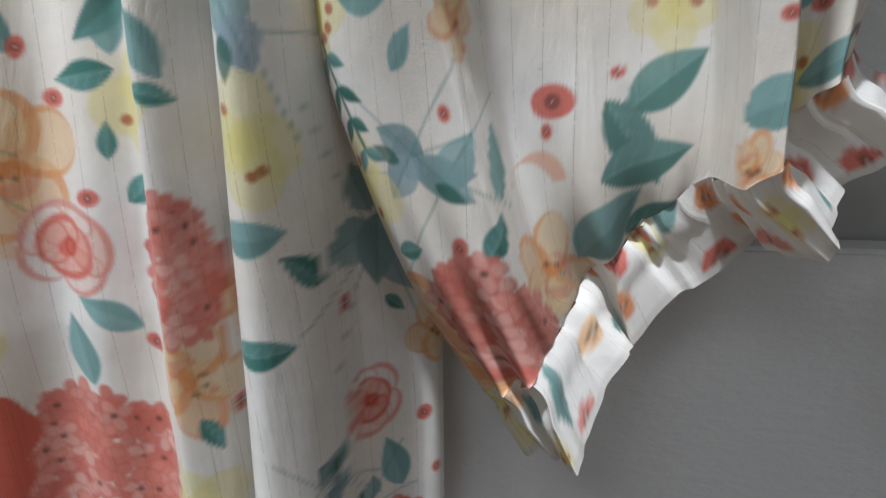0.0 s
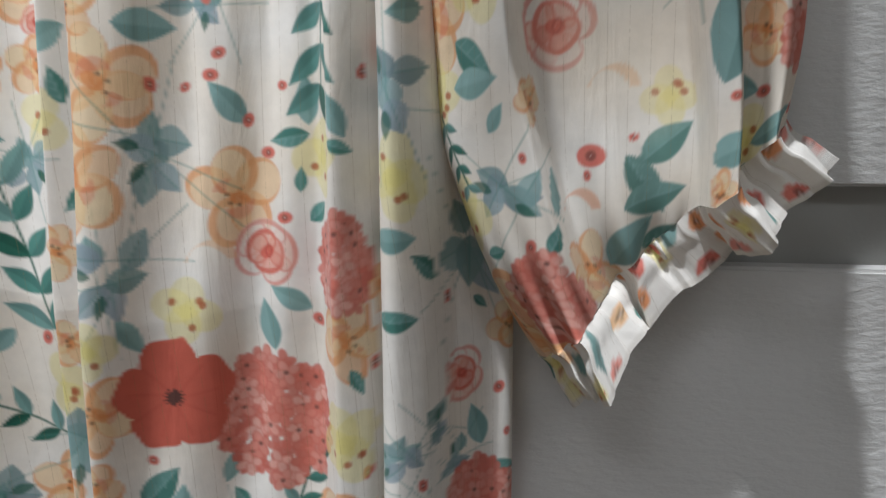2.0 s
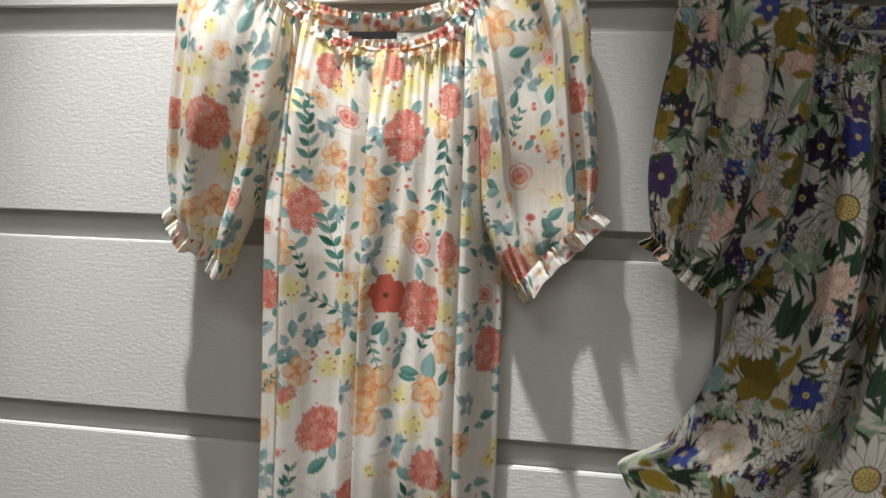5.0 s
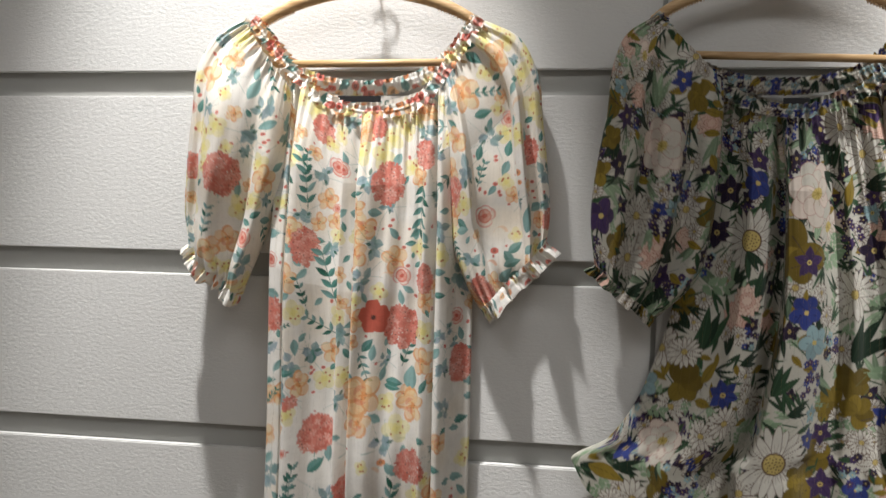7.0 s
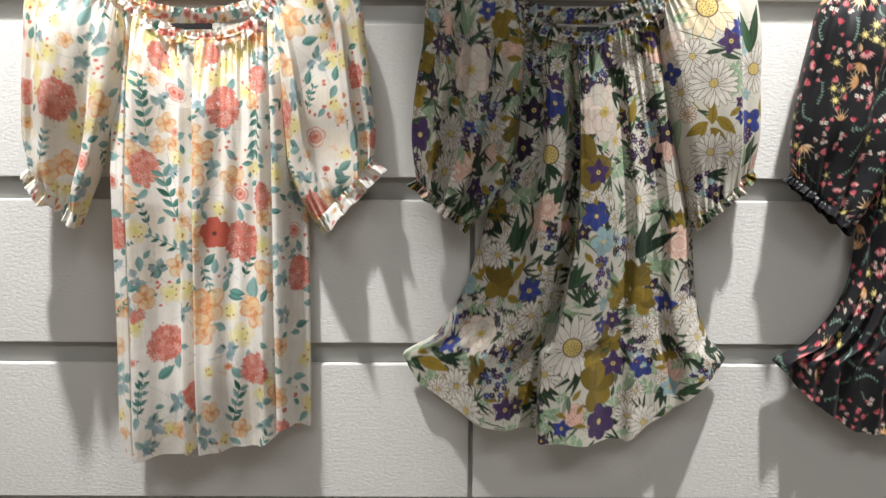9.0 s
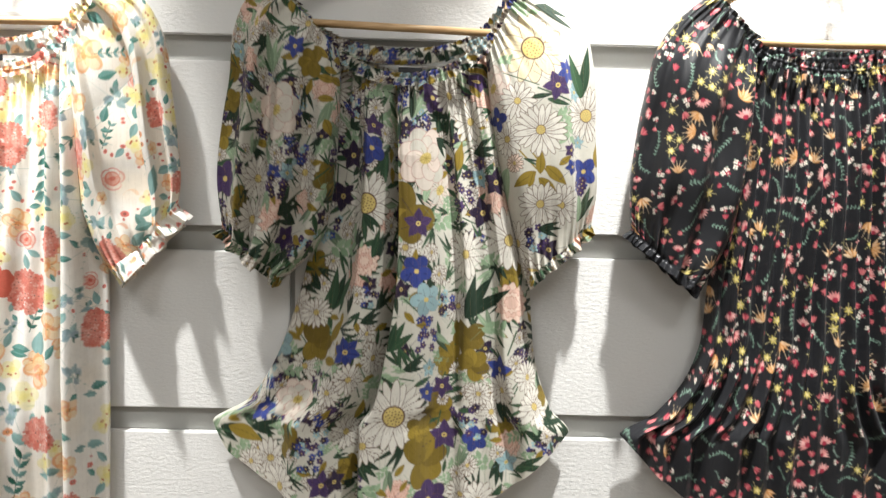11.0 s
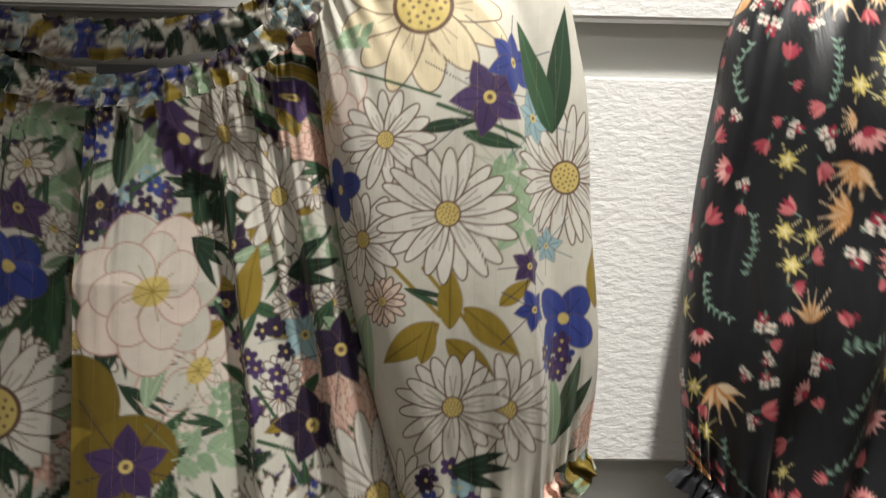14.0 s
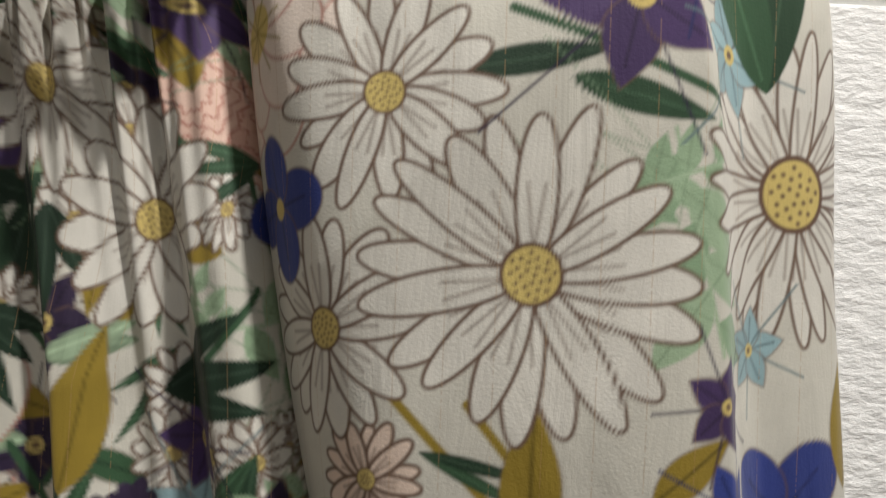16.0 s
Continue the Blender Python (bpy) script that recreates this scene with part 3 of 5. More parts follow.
def red_bud(k, r):
    for i in range(4):
        d, side, t = k.blade(0, -0.7 * r, 1.6 * r, 0.55 * r, 1.0 + i * 0.38)
        k.fill(d, tint(k.rng, WINE, PINK2))
    k.line(k.bar(0, -0.7 * r, 0.1 * r, -1.3 * r), 0.0007, FERN)


def blossom(k, r):
    for x, y, ink in ((-0.5, 0.3, BONE), (0.5, 0.1, BONE), (0, -0.5, WINE)):
        for j in range(4):
            w = j * 1.57 + 0.4
            k.fill(k.oval(x * r + 0.28 * r * math.cos(w), y * r + 0.28 * r * math.sin(w), 0.24 * r, 0.2 * r, w), ink)
        k.fill(k.oval(x * r, y * r, 0.12 * r, 0.12 * r), WINE if ink is BONE else BONE)
    for w in (0.3, 2.6, 4.4):
        d, side, t = k.blade(0.6 * r * math.cos(w), 0.6 * r * math.sin(w), 0.6 * r, 0.22 * r, w)
        k.fill(d, FERN)


def fern(k, r, ink=FERN):
    """A thin bending stem with small alternate leaves."""
    bend = k.rng.uniform(-0.5, 0.5)
    px = py = None
    for i in range(8):
        t = i / 7
        x, y = -r + 2 * r * t, bend * r * math.sin(math.pi * t)
        if px is not None:
            k.line(k.bar(px, py, x, y), 0.0007, ink)
        px, py = x, y
        for s in (-1, 1):
            d, side, q = k.blade(x, y, 0.26 * r * k.rng.uniform(0.7, 1.2), 0.085 * r, s * k.rng.uniform(0.6, 1.1))
            k.fill(d, tint(k.rng, ink, (0.30, 0.42, 0.35)))


# ---- garment shapes ----
def body_cloth(left, right, neck, hem, folds, rows, cols, ground, y0, bulge, seed, amp=1.0, lean=0.0, gather=0.0042, valley=1.2, dense=((0, 0), (1, 1)), lap=0.0, swing=0.0):
    """The front of a blouse. left, right: edges as (z, x); neck, hem: lines as (s, z); folds: (s, depth)."""
    v = np.interp(np.linspace(0, 1, rows), *zip(*dense))[:, None]
    s = np.linspace(0, 1, cols)[None, :]
    zt = smooth_curve(*zip(*neck), s)
    zh = smooth_curve(*zip(*hem), s) + 0.002 * waves(s, seed + 5, 3, 3, 8)
    Z = zt + (zh - zt) * v
    lz, lx = zip(*sorted(left))
    rz, rx = zip(*sorted(right))
    xl, xr = smooth_curve(lz, lx, Z), smooth_curve(rz, rx, Z)
    drift = 0.006 * waves(v, seed, 3, 0.4, 1.6) * np.sin(np.pi * s) + lean * (v - 0.5) * np.sin(np.pi * s)
    f = smooth_curve(*zip(*[(a, b if b > 0.003 else 0.003 + valley * (b - 0.003)) for a, b in folds]), np.clip(s + drift, 0, 1))
    grow = np.clip(0.35 + v / 0.25, 0, 1) * amp
    wrap = np.sqrt(np.clip(1 - np.abs(2 * s - 1) ** 5, 0, 1))
    X = xl + (xr - xl) * s - lap * (f - 0.036) * grow * wrap * np.sin(np.pi * s) ** 0.5
    tiny = gather * np.exp(-v / 0.09) * (waves(s + 0.02 * np.sin(9 * v), seed + 1, 5, 14, 34)) + 0.0022 * waves(s + 0.05 * np.sin(4 * v + seed), seed + 2, 4, 5, 12) * (0.5 + 0.6 * v)
    roll = 0.004 * waves(v + 0.3 * s, seed + 3, 3, 0.8, 2.5) * np.sin(np.pi * s)
    Y = -(y0 + swing * (1 - s) * np.clip(0.2 + 2 * v, 0, 1) + bulge * wrap + f * grow * np.clip(wrap * 2, 0, 1) + tiny * wrap + roll)
    arc = np.concatenate((np.zeros((rows, 1)), np.cumsum(np.hypot(np.diff(X, axis=1), np.diff(Y, axis=1)), axis=1)), 1)
    mid = cols // 2
    U = arc - arc[:, mid:mid + 1] + X[:, mid:mid + 1]
    return Cloth(X, Y, Z, U, ground)


def sleeve_cloth(A, B, rows, front, ground, yc, depth, seed, folds=0.006, back=60, cuff=True, profile=((0, 0), (1, 0)), dense=(0.175, 0.825)):
    """A puffed sleeve, a closed tube between its inner edge A and its outer edge B, each from the neck to the cuff."""
    v = np.interp(np.linspace(0, 1, rows), (0, 0.175, 0.825, 1), (0, *dense, 1))
    a, b = outline(A, v), outline(B, v)
    th = np.concatenate((np.linspace(0, np.pi, front, endpoint=False), np.linspace(np.pi, 2 * np.pi, back, endpoint=False)))[None, :]
    vv = v[:, None]
    # a full, flat-sided section
    c, s = np.cos(th), np.sin(th)
    cc, ss = np.sign(c) * np.abs(c) ** 0.85, np.sign(s) * np.abs(s) ** 0.8
    dep = depth * (0.45 + 0.75 * np.sin(np.pi * np.clip(vv * 0.85 + 0.12, 0, 1)) ** 0.8)
    long = folds * (waves(th + 0.25 * vv, seed, 4, 0.5, 1.3)) * np.sin(np.pi * np.clip(vv, 0.05, 1)) ** 0.5
    pull = waves(th, seed + 1, 4, 3, 6) * (0.0035 * np.exp(-vv / 0.10) + (0.0055 * np.exp((vv - 1) / 0.07) if cuff else 0))
    sag = 0.003 * waves(vv * 1.0 + 0.1 * th, seed + 2, 3, 1.0, 3.0)
    drape = smooth_curve(*zip(*profile), np.clip((cc + 1) / 2 + 0.03 * (vv - 0.5), 0, 1)) * np.clip(0.2 + vv / 0.45, 0, 1) * (s > 0)
    mx, mz = (a[:, :1] + b[:, :1]) / 2, (a[:, 1:] + b[:, 1:]) / 2
    X = mx + (b[:, :1] - a[:, :1]) / 2 * cc
    Z = mz + (b[:, 1:] - a[:, 1:]) / 2 * cc
    Y = -(yc + (dep + long + pull + sag + drape) * ss)
    step = np.hypot(np.diff(X, axis=1), np.diff(Y, axis=1))
    arc = np.concatenate((np.zeros((rows, 1)), np.cumsum(step, axis=1)), 1)
    h = front // 2
    sign = 1.0 if b[:, 0].mean() > a[:, 0].mean() else -1.0
    U = X[:, h:h + 1] - sign * (arc - arc[:, h:h + 1])
    cl = Cloth(X, Y, Z, U, ground, closed=True)
    cl.front = np.tile((th > 0.02) & (th < np.pi - 0.02), (rows, 1)).ravel()
    return cl


def frill_cloth(ring, middle, reach, rows, ground, seed, turns, lift=0.5, droop=0.0, wave=0.005):
    """A gathered frill that springs from a ring of places and flares outwards."""
    t = np.linspace(0, 1, rows)[:, None]
    k = np.arange(len(ring)) / len(ring)
    out = ring - middle
    n = out / (np.linalg.norm(out, axis=1)[:, None] + 1e-9)
    ax = np.asarray(droop, float)
    w = wave * (0.7 * np.sin(k * math.tau * turns + 2.2 * np.sin(k * math.tau * 2 + seed)) + 0.8 * waves(k, seed, 3, turns * 0.7, turns * 1.6))
    w = np.clip(w, -1.5 * wave, 1.5 * wave)
    P = ring[None] + n[None] * (lift * reach * t[..., None] - 0.0015 * np.sin(np.pi * np.clip(t * 2.2, 0, 1))[..., None]) + ax[None, None] * reach * t[..., None] + n[None] * (w * 1.0)[None, :, None] * (t ** 1.2)[..., None]
    P = P + n[None] * (0.0013 * waves(k, seed + 9, 4, 36, 62))[None, :, None] * (1 - 0.5 * t)[..., None]
    P = P + ax[None, None] * (0.3 * np.roll(w, 5))[None, :, None] * t[..., None]
    X, Y, Z = P[..., 0], P[..., 1], P[..., 2]
    arc = np.concatenate(([0], np.cumsum(np.linalg.norm(np.diff(ring, axis=0), axis=1))))
    U = np.tile(arc * 1.6 + ring[0, 0], (rows, 1))
    cl = Cloth(X, Y, Z, U, ground, closed=True)
    cl.z = np.repeat(-1.3 * reach * t[:, 0], len(ring))
    return cl


def neck_cloth(points, y, rows, cols, ground, seed, high, low, wave, ends=0.02):
    """An elasticated neckband: a frilled upper edge, a drawn-in line of elastic and gathers below."""
    k = np.linspace(0, 1, cols)
    c = outline(points, k)
    d = np.gradient(c, axis=0)
    d /= np.linalg.norm(d, axis=1)[:, None]
    n = np.stack((-d[:, 1], d[:, 0]), 1)
    t = np.linspace(-1, 1, rows)[:, None]
    reach = np.where(t > 0, high * t, low * t)
    w = waves(k, seed, 6, 24, 60)[None, :] + 0.5 * np.sign(waves(k, seed + 1, 2, 40, 46))[None, :] * np.abs(t)
    puff = wave * w * (0.30 + 0.9 * np.abs(t)) + 0.0007 * np.cos(np.pi * t * 3) * (np.abs(t) < 0.5)
    along = 0.0016 * np.roll(w, 7, axis=1) * np.abs(t)
    X = c[:, 0][None] + n[:, 0][None] * (reach + along) + d[:, 0][None] * along
    Z = c[:, 1][None] + n[:, 1][None] * (reach + along * 0.6) + d[:, 1][None] * along
    edge = np.clip(np.minimum(k, 1 - k) / 0.12, 0, 1)[None, :]
    Y = -(y * edge + (1 - edge) * 0.056 + puff * 1.0)
    arc = np.concatenate(([0], np.cumsum(np.linalg.norm(np.diff(c, axis=0), axis=1))))
    U = np.tile(arc + c[0, 0], (rows, 1))
    cl = Cloth(X, Y, Z, U, ground)
    cl.z = np.repeat(reach[:, 0], cols)
    return cl


def cuff_of(sleeve, ground, seed, reach, turns, pull=1.0, lift=0.12, wave=0.0042):
    ring = np.stack((sleeve.X[-1], sleeve.Y[-1], sleeve.Z[-1]), 1)
    prev = np.stack((sleeve.X[-12], sleeve.Y[-12], sleeve.Z[-12]), 1)
    # even steps round the ring
    loop = np.vstack((ring, ring[:1]))
    s = np.concatenate(([0], np.cumsum(np.linalg.norm(np.diff(loop, axis=0), axis=1))))
    t = np.linspace(0, s[-1], 420, endpoint=False)
    even = np.stack([np.interp(t, s, loop[:, i]) for i in range(3)], 1)
    middle = even.mean(0)
    across = ring[0] - ring[int(np.argmax(np.linalg.norm(ring - ring[0], axis=1)))]
    across /= np.linalg.norm(across)
    down = np.array((-across[2], 0, across[0]))
    if down[2] > 0:
        down = -down
    down = 0.85 * down + np.array((0, 0, -0.2))
    even = middle + (even - middle) * pull
    return frill_cloth(even, middle, reach, 16, ground, seed, turns, lift, down, wave)


def slide(dx, *cloths):
    """Shifts pieces of a garment along its hanger rail."""
    for cl in cloths:
        cl.X, cl.U, cl.u = cl.X + dx, cl.U + dx, cl.u + dx


def white_rim(cl, colour=(0.74, 0.71, 0.66), rows=1):
    n, m = cl.X.shape
    c = cl.C.reshape(n, m, 3)
    c[-rows:] = colour


def hanger_arm(root, side, half, tilt):
    """One curved arm, thick at the neck and rounded at its end."""
    bm = bmesh.new()
    rings = []
    for i in range(24):
        f = i / 23
        w, h = 0.0065 + 0.002 * (1 - f), 0.0085 + 0.006 * (1 - f) ** 2
        px, pz = side * (0.0005 + f * half * 1.12), 0.108 - 0.052 * f ** 1.5 - 0.014 * f ** 6
        rings.append([bm.verts.new((px, w * math.cos(q * math.tau / 12), pz + tilt * px + h * math.sin(q * math.tau / 12))) for q in range(12)])
    for r0, r1 in zip(rings, rings[1:]):
        for q in range(12):
            bm.faces.new((r0[q], r0[(q + 1) % 12], r1[(q + 1) % 12], r1[q]))
    bm.faces.new(rings[0][::-1])
    bm.faces.new(rings[-1])
    bmesh.ops.recalc_face_normals(bm, faces=bm.faces[:])
    arm = link_mesh("arm", bm, M_WOOD, root, smooth=True)
    bm = bmesh.new()
    for i in range(16):
        f = 0.60 + 0.022 * i
        px, pz = side * (0.0005 + f * half * 1.12), 0.108 - 0.052 * f ** 1.5 - 0.014 * f ** 6 - 0.0085 - 0.006 * (1 - f) ** 2
        pz += tilt * px
        tri = [(px - 0.0018, pz + 0.002), (px + 0.0018, pz + 0.002), (px, pz - 0.0022)]
        a = [bm.verts.new((x, -0.003, z)) for x, z in tri]
        b = [bm.verts.new((x, 0.003, z)) for x, z in tri]
        bm.faces.new(a), bm.faces.new(b[::-1])
        for q in range(3):
            bm.faces.new((a[q], b[q], b[(q + 1) % 3], a[(q + 1) % 3]))
    bmesh.ops.recalc_face_normals(bm, faces=bm.faces[:])
    link_mesh("grip_teeth", bm, M_WOOD, arm)


def hanger(cx, z_bar, half, tilt, name="wooden_hanger"):
    """Blond wooden hanger with curved arms, a trouser bar and a steel hook."""
    root = tagged(new(name), "blond wooden clothes hanger with steel hook", "hanger", "hangers on the wall")
    root.location = (cx, -0.044, z_bar)
    for side in (-1, 1):
        hanger_arm(root, side, half, tilt)
    bar = tube([(-half, 0, -tilt * half), (half, 0, tilt * half)], 0.0055, 14)
    link_mesh("trouser_bar", bar, M_WOOD, root, smooth=True)
    for s in (-1, 1):
        link_mesh("bar_end", tube([(s * half * 0.995, 0, tilt * s * half - 0.002), (s * half * 1.03, 0, tilt * s * half + 0.043)], 0.0048, 10), M_WOOD, root, smooth=True)
    pts = [(0, 0, 0.115), (0, 0, 0.15)]
    for q in range(13):
        a = -0.5 * math.pi + q * 1.25 * math.pi / 12
        pts.append((0.021 * math.cos(a), 0, 0.171 + 0.021 * math.sin(a)))
    link_mesh("hook", tube(pts, 0.0014, 8), M_METAL, root, smooth=True)
    return root


def peg(cx, z):
    """A steel prong that sits in the groove above and carries the hanger."""
    root = tagged(new("display_hook"), "short steel display hook clipped into the wall groove", "hook", "display hooks")
    root.location = (cx, 0, z)
    link_mesh("prong", tube([(0, 0.004, 0.003), (0, -0.02, 0.0), (0, -0.075, 0.0), (0, -0.085, 0.006), (0, -0.088, 0.014)], 0.003, 10), M_METAL, root, smooth=True)
    link_mesh("back_plate", block(-0.016, 0.016, -0.004, -0.001, -0.012, 0.030, 0.001), M_METAL, root)
    return root


# ---- setting ----
PITCH, SLAT, JOINT = 0.28, 0.243, 0.417
room = tagged(new("wall_north"), "grey backing of the slatted display wall", "wall", kind="structure")
link_mesh("backing_board", block(-2.4, 3.2, 0.012, 0.10, 0.0, 3.6), M_GROOVE, room)
for name, box, mat, label in (
        ("wall_south", (-2.4, 3.2, -4.1, -4.0, 0, 3.6), M_WALL, "plain painted shop wall"),
        ("wall_west", (-2.5, -2.4, -4.0, 0.1, 0, 3.6), M_WALL, "plain painted shop wall"),
        ("wall_east", (3.2, 3.3, -4.0, 0.1, 0, 3.6), M_WALL, "plain painted shop wall"),
        ("floor", (-2.5, 3.3, -4.1, 0.1, -0.05, 0.0), M_FLOOR, "brown vinyl shop floor"),
        ("ceiling", (-2.5, 3.3, -4.1, 0.1, 3.6, 3.65), M_CEILING, "white painted shop ceiling")):
    tagged(link_mesh(name, block(*box), mat), label, name.split("_")[0], kind="structure")

# invented housings for the two added fill lamps, out of view
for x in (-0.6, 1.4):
    light = tagged(new("added_fill_panel"), "flat white glowing panel added out of view for fill light", "lamp", "ceiling lights")
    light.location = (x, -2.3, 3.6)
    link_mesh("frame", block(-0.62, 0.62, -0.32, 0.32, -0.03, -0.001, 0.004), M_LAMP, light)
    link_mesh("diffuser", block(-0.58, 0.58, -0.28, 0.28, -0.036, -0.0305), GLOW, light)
for eye, target, watts, angle in SPOTS:
    head = tagged(new("track_lamp"), "white track spotlight on the ceiling", "lamp", "track lamps")
    e = Vector(eye)
    d = (Vector(target) - e).normalized()
    head.location = e
    link_mesh("housing", tube([-d * 0.12, -d * 0.10, -d * 0.012], [0.02, 0.04, 0.045], 20), M_LAMP, head, smooth=True)
    link_mesh("stalk", tube([-d * 0.09, -d * 0.09 + Vector((0, 0, 0.09)), Vector((0, 0, 3.598 - e.z)) - Vector((0, d.y * 0.09, 0))], 0.008, 10), M_METAL, head, smooth=True)

# slats, butted at one joint, each with a slightly eased edge
for row in range(13):
    z0 = 1.40 - SLAT + PITCH * (row - 5)
    for x0, x1 in ((-2.398, JOINT - 0.004), (JOINT + 0.004, 3.198)):
        top = min(z0 + SLAT, 3.598)
        if top > max(z0, 0.002) + 0.01:
            link_mesh("slat", block(x0, x1, 0.0, 0.0118, max(z0, 0.002), top, 0.0016), M_SLAT, room)

# ---- cream blouse ----
cream = tagged(new("cream_blouse"), "cream blouse with coral and teal floral print on a hanger", "blouse", "blouses on the wall")
FOLDS1 = ((0, .004), (.03, .020), (.08, .018), (.097, -.006), (.108, .006), (.118, .034), (.15, .044), (.19, .034), (.23, .014), (.28, .004), (.325, .008), (.34, .016), (.365, .010), (.40, .002),
          (.428, .000), (.440, .010), (.452, .038), (.48, .046), (.53, .036), (.575, .024), (.64, .017), (.72, .018), (.755, .026), (.78, .034), (.806, .026), (.822, -.002), (.834, .030), (.86, .036),
          (.888, .026), (.905, .002), (.95, -.002), (1, .000))
front1 = body_cloth([(1.70, -.138), (1.60, -.144), (1.456, -.152), (1.181, -.160), (1.0, -.168)], [(1.70, .140), (1.6, .145), (1.45, .147), (1.187, .145), (1.0, .141)],
                    [(0, 1.735), (.054, 1.72), (.13, 1.697), (.22, 1.676), (.33, 1.66), (.46, 1.652), (.62, 1.656), (.75, 1.668), (.84, 1.695), (.92, 1.726), (1, 1.74)],
                    [(0, 1.032), (.05, 1.028), (.06, 0.992), (.35, 0.990), (.41, 1.003), (.43, 1.0), (.72, 0.998), (.83, 1.02), (.86, 1.028), (1, 1.020)],
                    FOLDS1, 640, 420, CREAM, 0.018, 0.016, 11, valley=1.5, swing=0.040, lap=0.38, dense=((0, 0), (.14, .14), (.86, .66), (1, 1)))
back1 = body_cloth([(1.72, -.125), (1.456, -.150), (1.0, -.165)], [(1.72, .110), (1.33, .140), (1.0, .135)],
                   [(0, 1.70), (.5, 1.67), (1, 1.70)], [(0, 1.02), (.3, 1.0), (.5, .984), (.62, .987), (.8, 1.01), (1, 1.02)],
                   [(0, 0), (.3, -.003), (.6, .003), (1, 0)], 140, 120, CREAM, 0.012, 0.004, 12)
sr1 = sleeve_cloth([(.099, 1.677), (.100, 1.626), (.106, 1.571), (.116, 1.491), (.119, 1.463), (.128, 1.434), (.141, 1.401), (.153, 1.379), (.160, 1.368)],
                   [(.156, 1.783), (.211, 1.755), (.235, 1.712), (.246, 1.635), (.255, 1.557), (.258, 1.500), (.254, 1.468)], 460, 290, CREAM, 0.038, 0.023, 21, back=30, dense=(0.42, 0.88),
                   profile=((0, 0), (.05, .012), (.14, .020), (.24, .015), (.29, -.012), (.40, -.022), (.56, -.022), (.68, -.016), (.72, .012), (.78, .018), (.83, -.008), (.88, -.009), (.94, .006), (1, 0)))
sl1 = sleeve_cloth([(-.117, 1.689), (-.121, 1.625), (-.128, 1.560), (-.146, 1.502), (-.168, 1.443), (-.183, 1.408), (-.193, 1.382)],
                   [(-.180, 1.783), (-.224, 1.759), (-.249, 1.723), (-.261, 1.650), (-.273, 1.566), (-.278, 1.490), (-.272, 1.460)], 290, 180, CREAM, 0.066, 0.034, 31, back=30,
                   profile=((0, 0), (.10, .018), (.20, .006), (.27, -.014), (.45, .002), (.6, .018), (.72, .014), (.85, -.012), (.93, .006), (1, 0)))
fr1, fl1 = cuff_of(sr1, CREAM, 3, 0.025, 9), cuff_of(sl1, CREAM, 8, 0.021, 9)
NECK1 = [(-.176, 1.784), (-.128, 1.722), (-.078, 1.676), (-.011, 1.652), (.070, 1.668), (.118, 1.728), (.156, 1.783)]
nf1 = neck_cloth(NECK1, 0.054, 14, 640, CREAM, 41, 0.009, 0.009, 0.0024)
nb1 = neck_cloth([(-.172, 1.781), (-.118, 1.715), (-.019, 1.690), (.077, 1.710), (.150, 1.780)], 0.030, 12, 520, CREAM, 42, 0.009, 0.014, 0.002)
front1.aa = sr1.aa = 0.0010
slide(.004, front1, back1, sr1, sl1, fr1, fl1, nf1, nb1)
front1.stamp(hydrangea, -0.085, 1.458, 0.0212, 0, tall=1.5, stem=True)
front1.stamp(hydrangea, -0.135, 1.358, 0.0175, 0, tall=1.7)
front1.stamp(hydrangea, 0.031, 1.549, 0.0241, 0, tall=1.45)
front1.stamp(hydrangea, 0.084, 1.414, 0.0165, 0, tall=1.3)
front1.stamp(hydrangea, 0.052, 1.342, 0.0263, 0, tall=1.25)
front1.stamp(hydrangea, 0.132, 1.285, 0.0212, 0, tall=1.5)
front1.stamp(poppy, 0.014, 1.357, 0.0260)
front1.stamp(rose, 0.052, 1.417, 0.0161)
front1.stamp(rose, -0.137, 1.438, 0.0131)
front1.stamp(rose, 0.129, 1.357, 0.0146)
front1.stamp(rose, -0.045, 1.512, 0.0080)
front1.stamp(rose, -0.015, 1.400, 0.0109)
front1.stamp(rose, 0.106, 1.500, 0.0124)
front1.stamp(rose, -0.045, 1.572, 0.0161)
front1.stamp(peach_flower, -0.020, 1.360, 0.0131)
front1.stamp(peach_flower, -0.014, 1.324, 0.0124)
front1.stamp(peach_flower, -0.010, 1.515, 0.0153)
front1.stamp(peach_flower, -0.191, 1.333, 0.0146)
front1.stamp(peach_flower, -0.022, 1.245, 0.0201)
front1.stamp(peach_flower, -0.040, 1.417, 0.0124)
front1.stamp(peach_flower, 0.060, 1.242, 0.0161)
front1.stamp(peach_flower, -0.130, 1.238, 0.0190)
front1.stamp(peach_flower, -0.047, 1.494, 0.0139)
front1.stamp(lemon, -0.098, 1.364, 0.0190)
front1.stamp(lemon, 0.086, 1.337, 0.0182)
front1.stamp(lemon, -0.015, 1.469, 0.0139)
front1.stamp(lemon, -0.172, 1.464, 0.0146)
front1.stamp(blue_cluster, 0.015, 1.461, 0.0212)
front1.stamp(blue_cluster, -0.107, 1.287, 0.0212)
front1.stamp(blue_cluster, -0.177, 1.376, 0.0168)
front1.stamp(blue_cluster, 0.107, 1.331, 0.0153)
front1.stamp(blue_cluster, -0.053, 1.454, 0.0164)
front1.stamp(sprig, 0.080, 1.517, 0.0401, -95, pairs=5)
front1.stamp(sprig, -0.109, 1.534, 0.0383, -100, pairs=5)
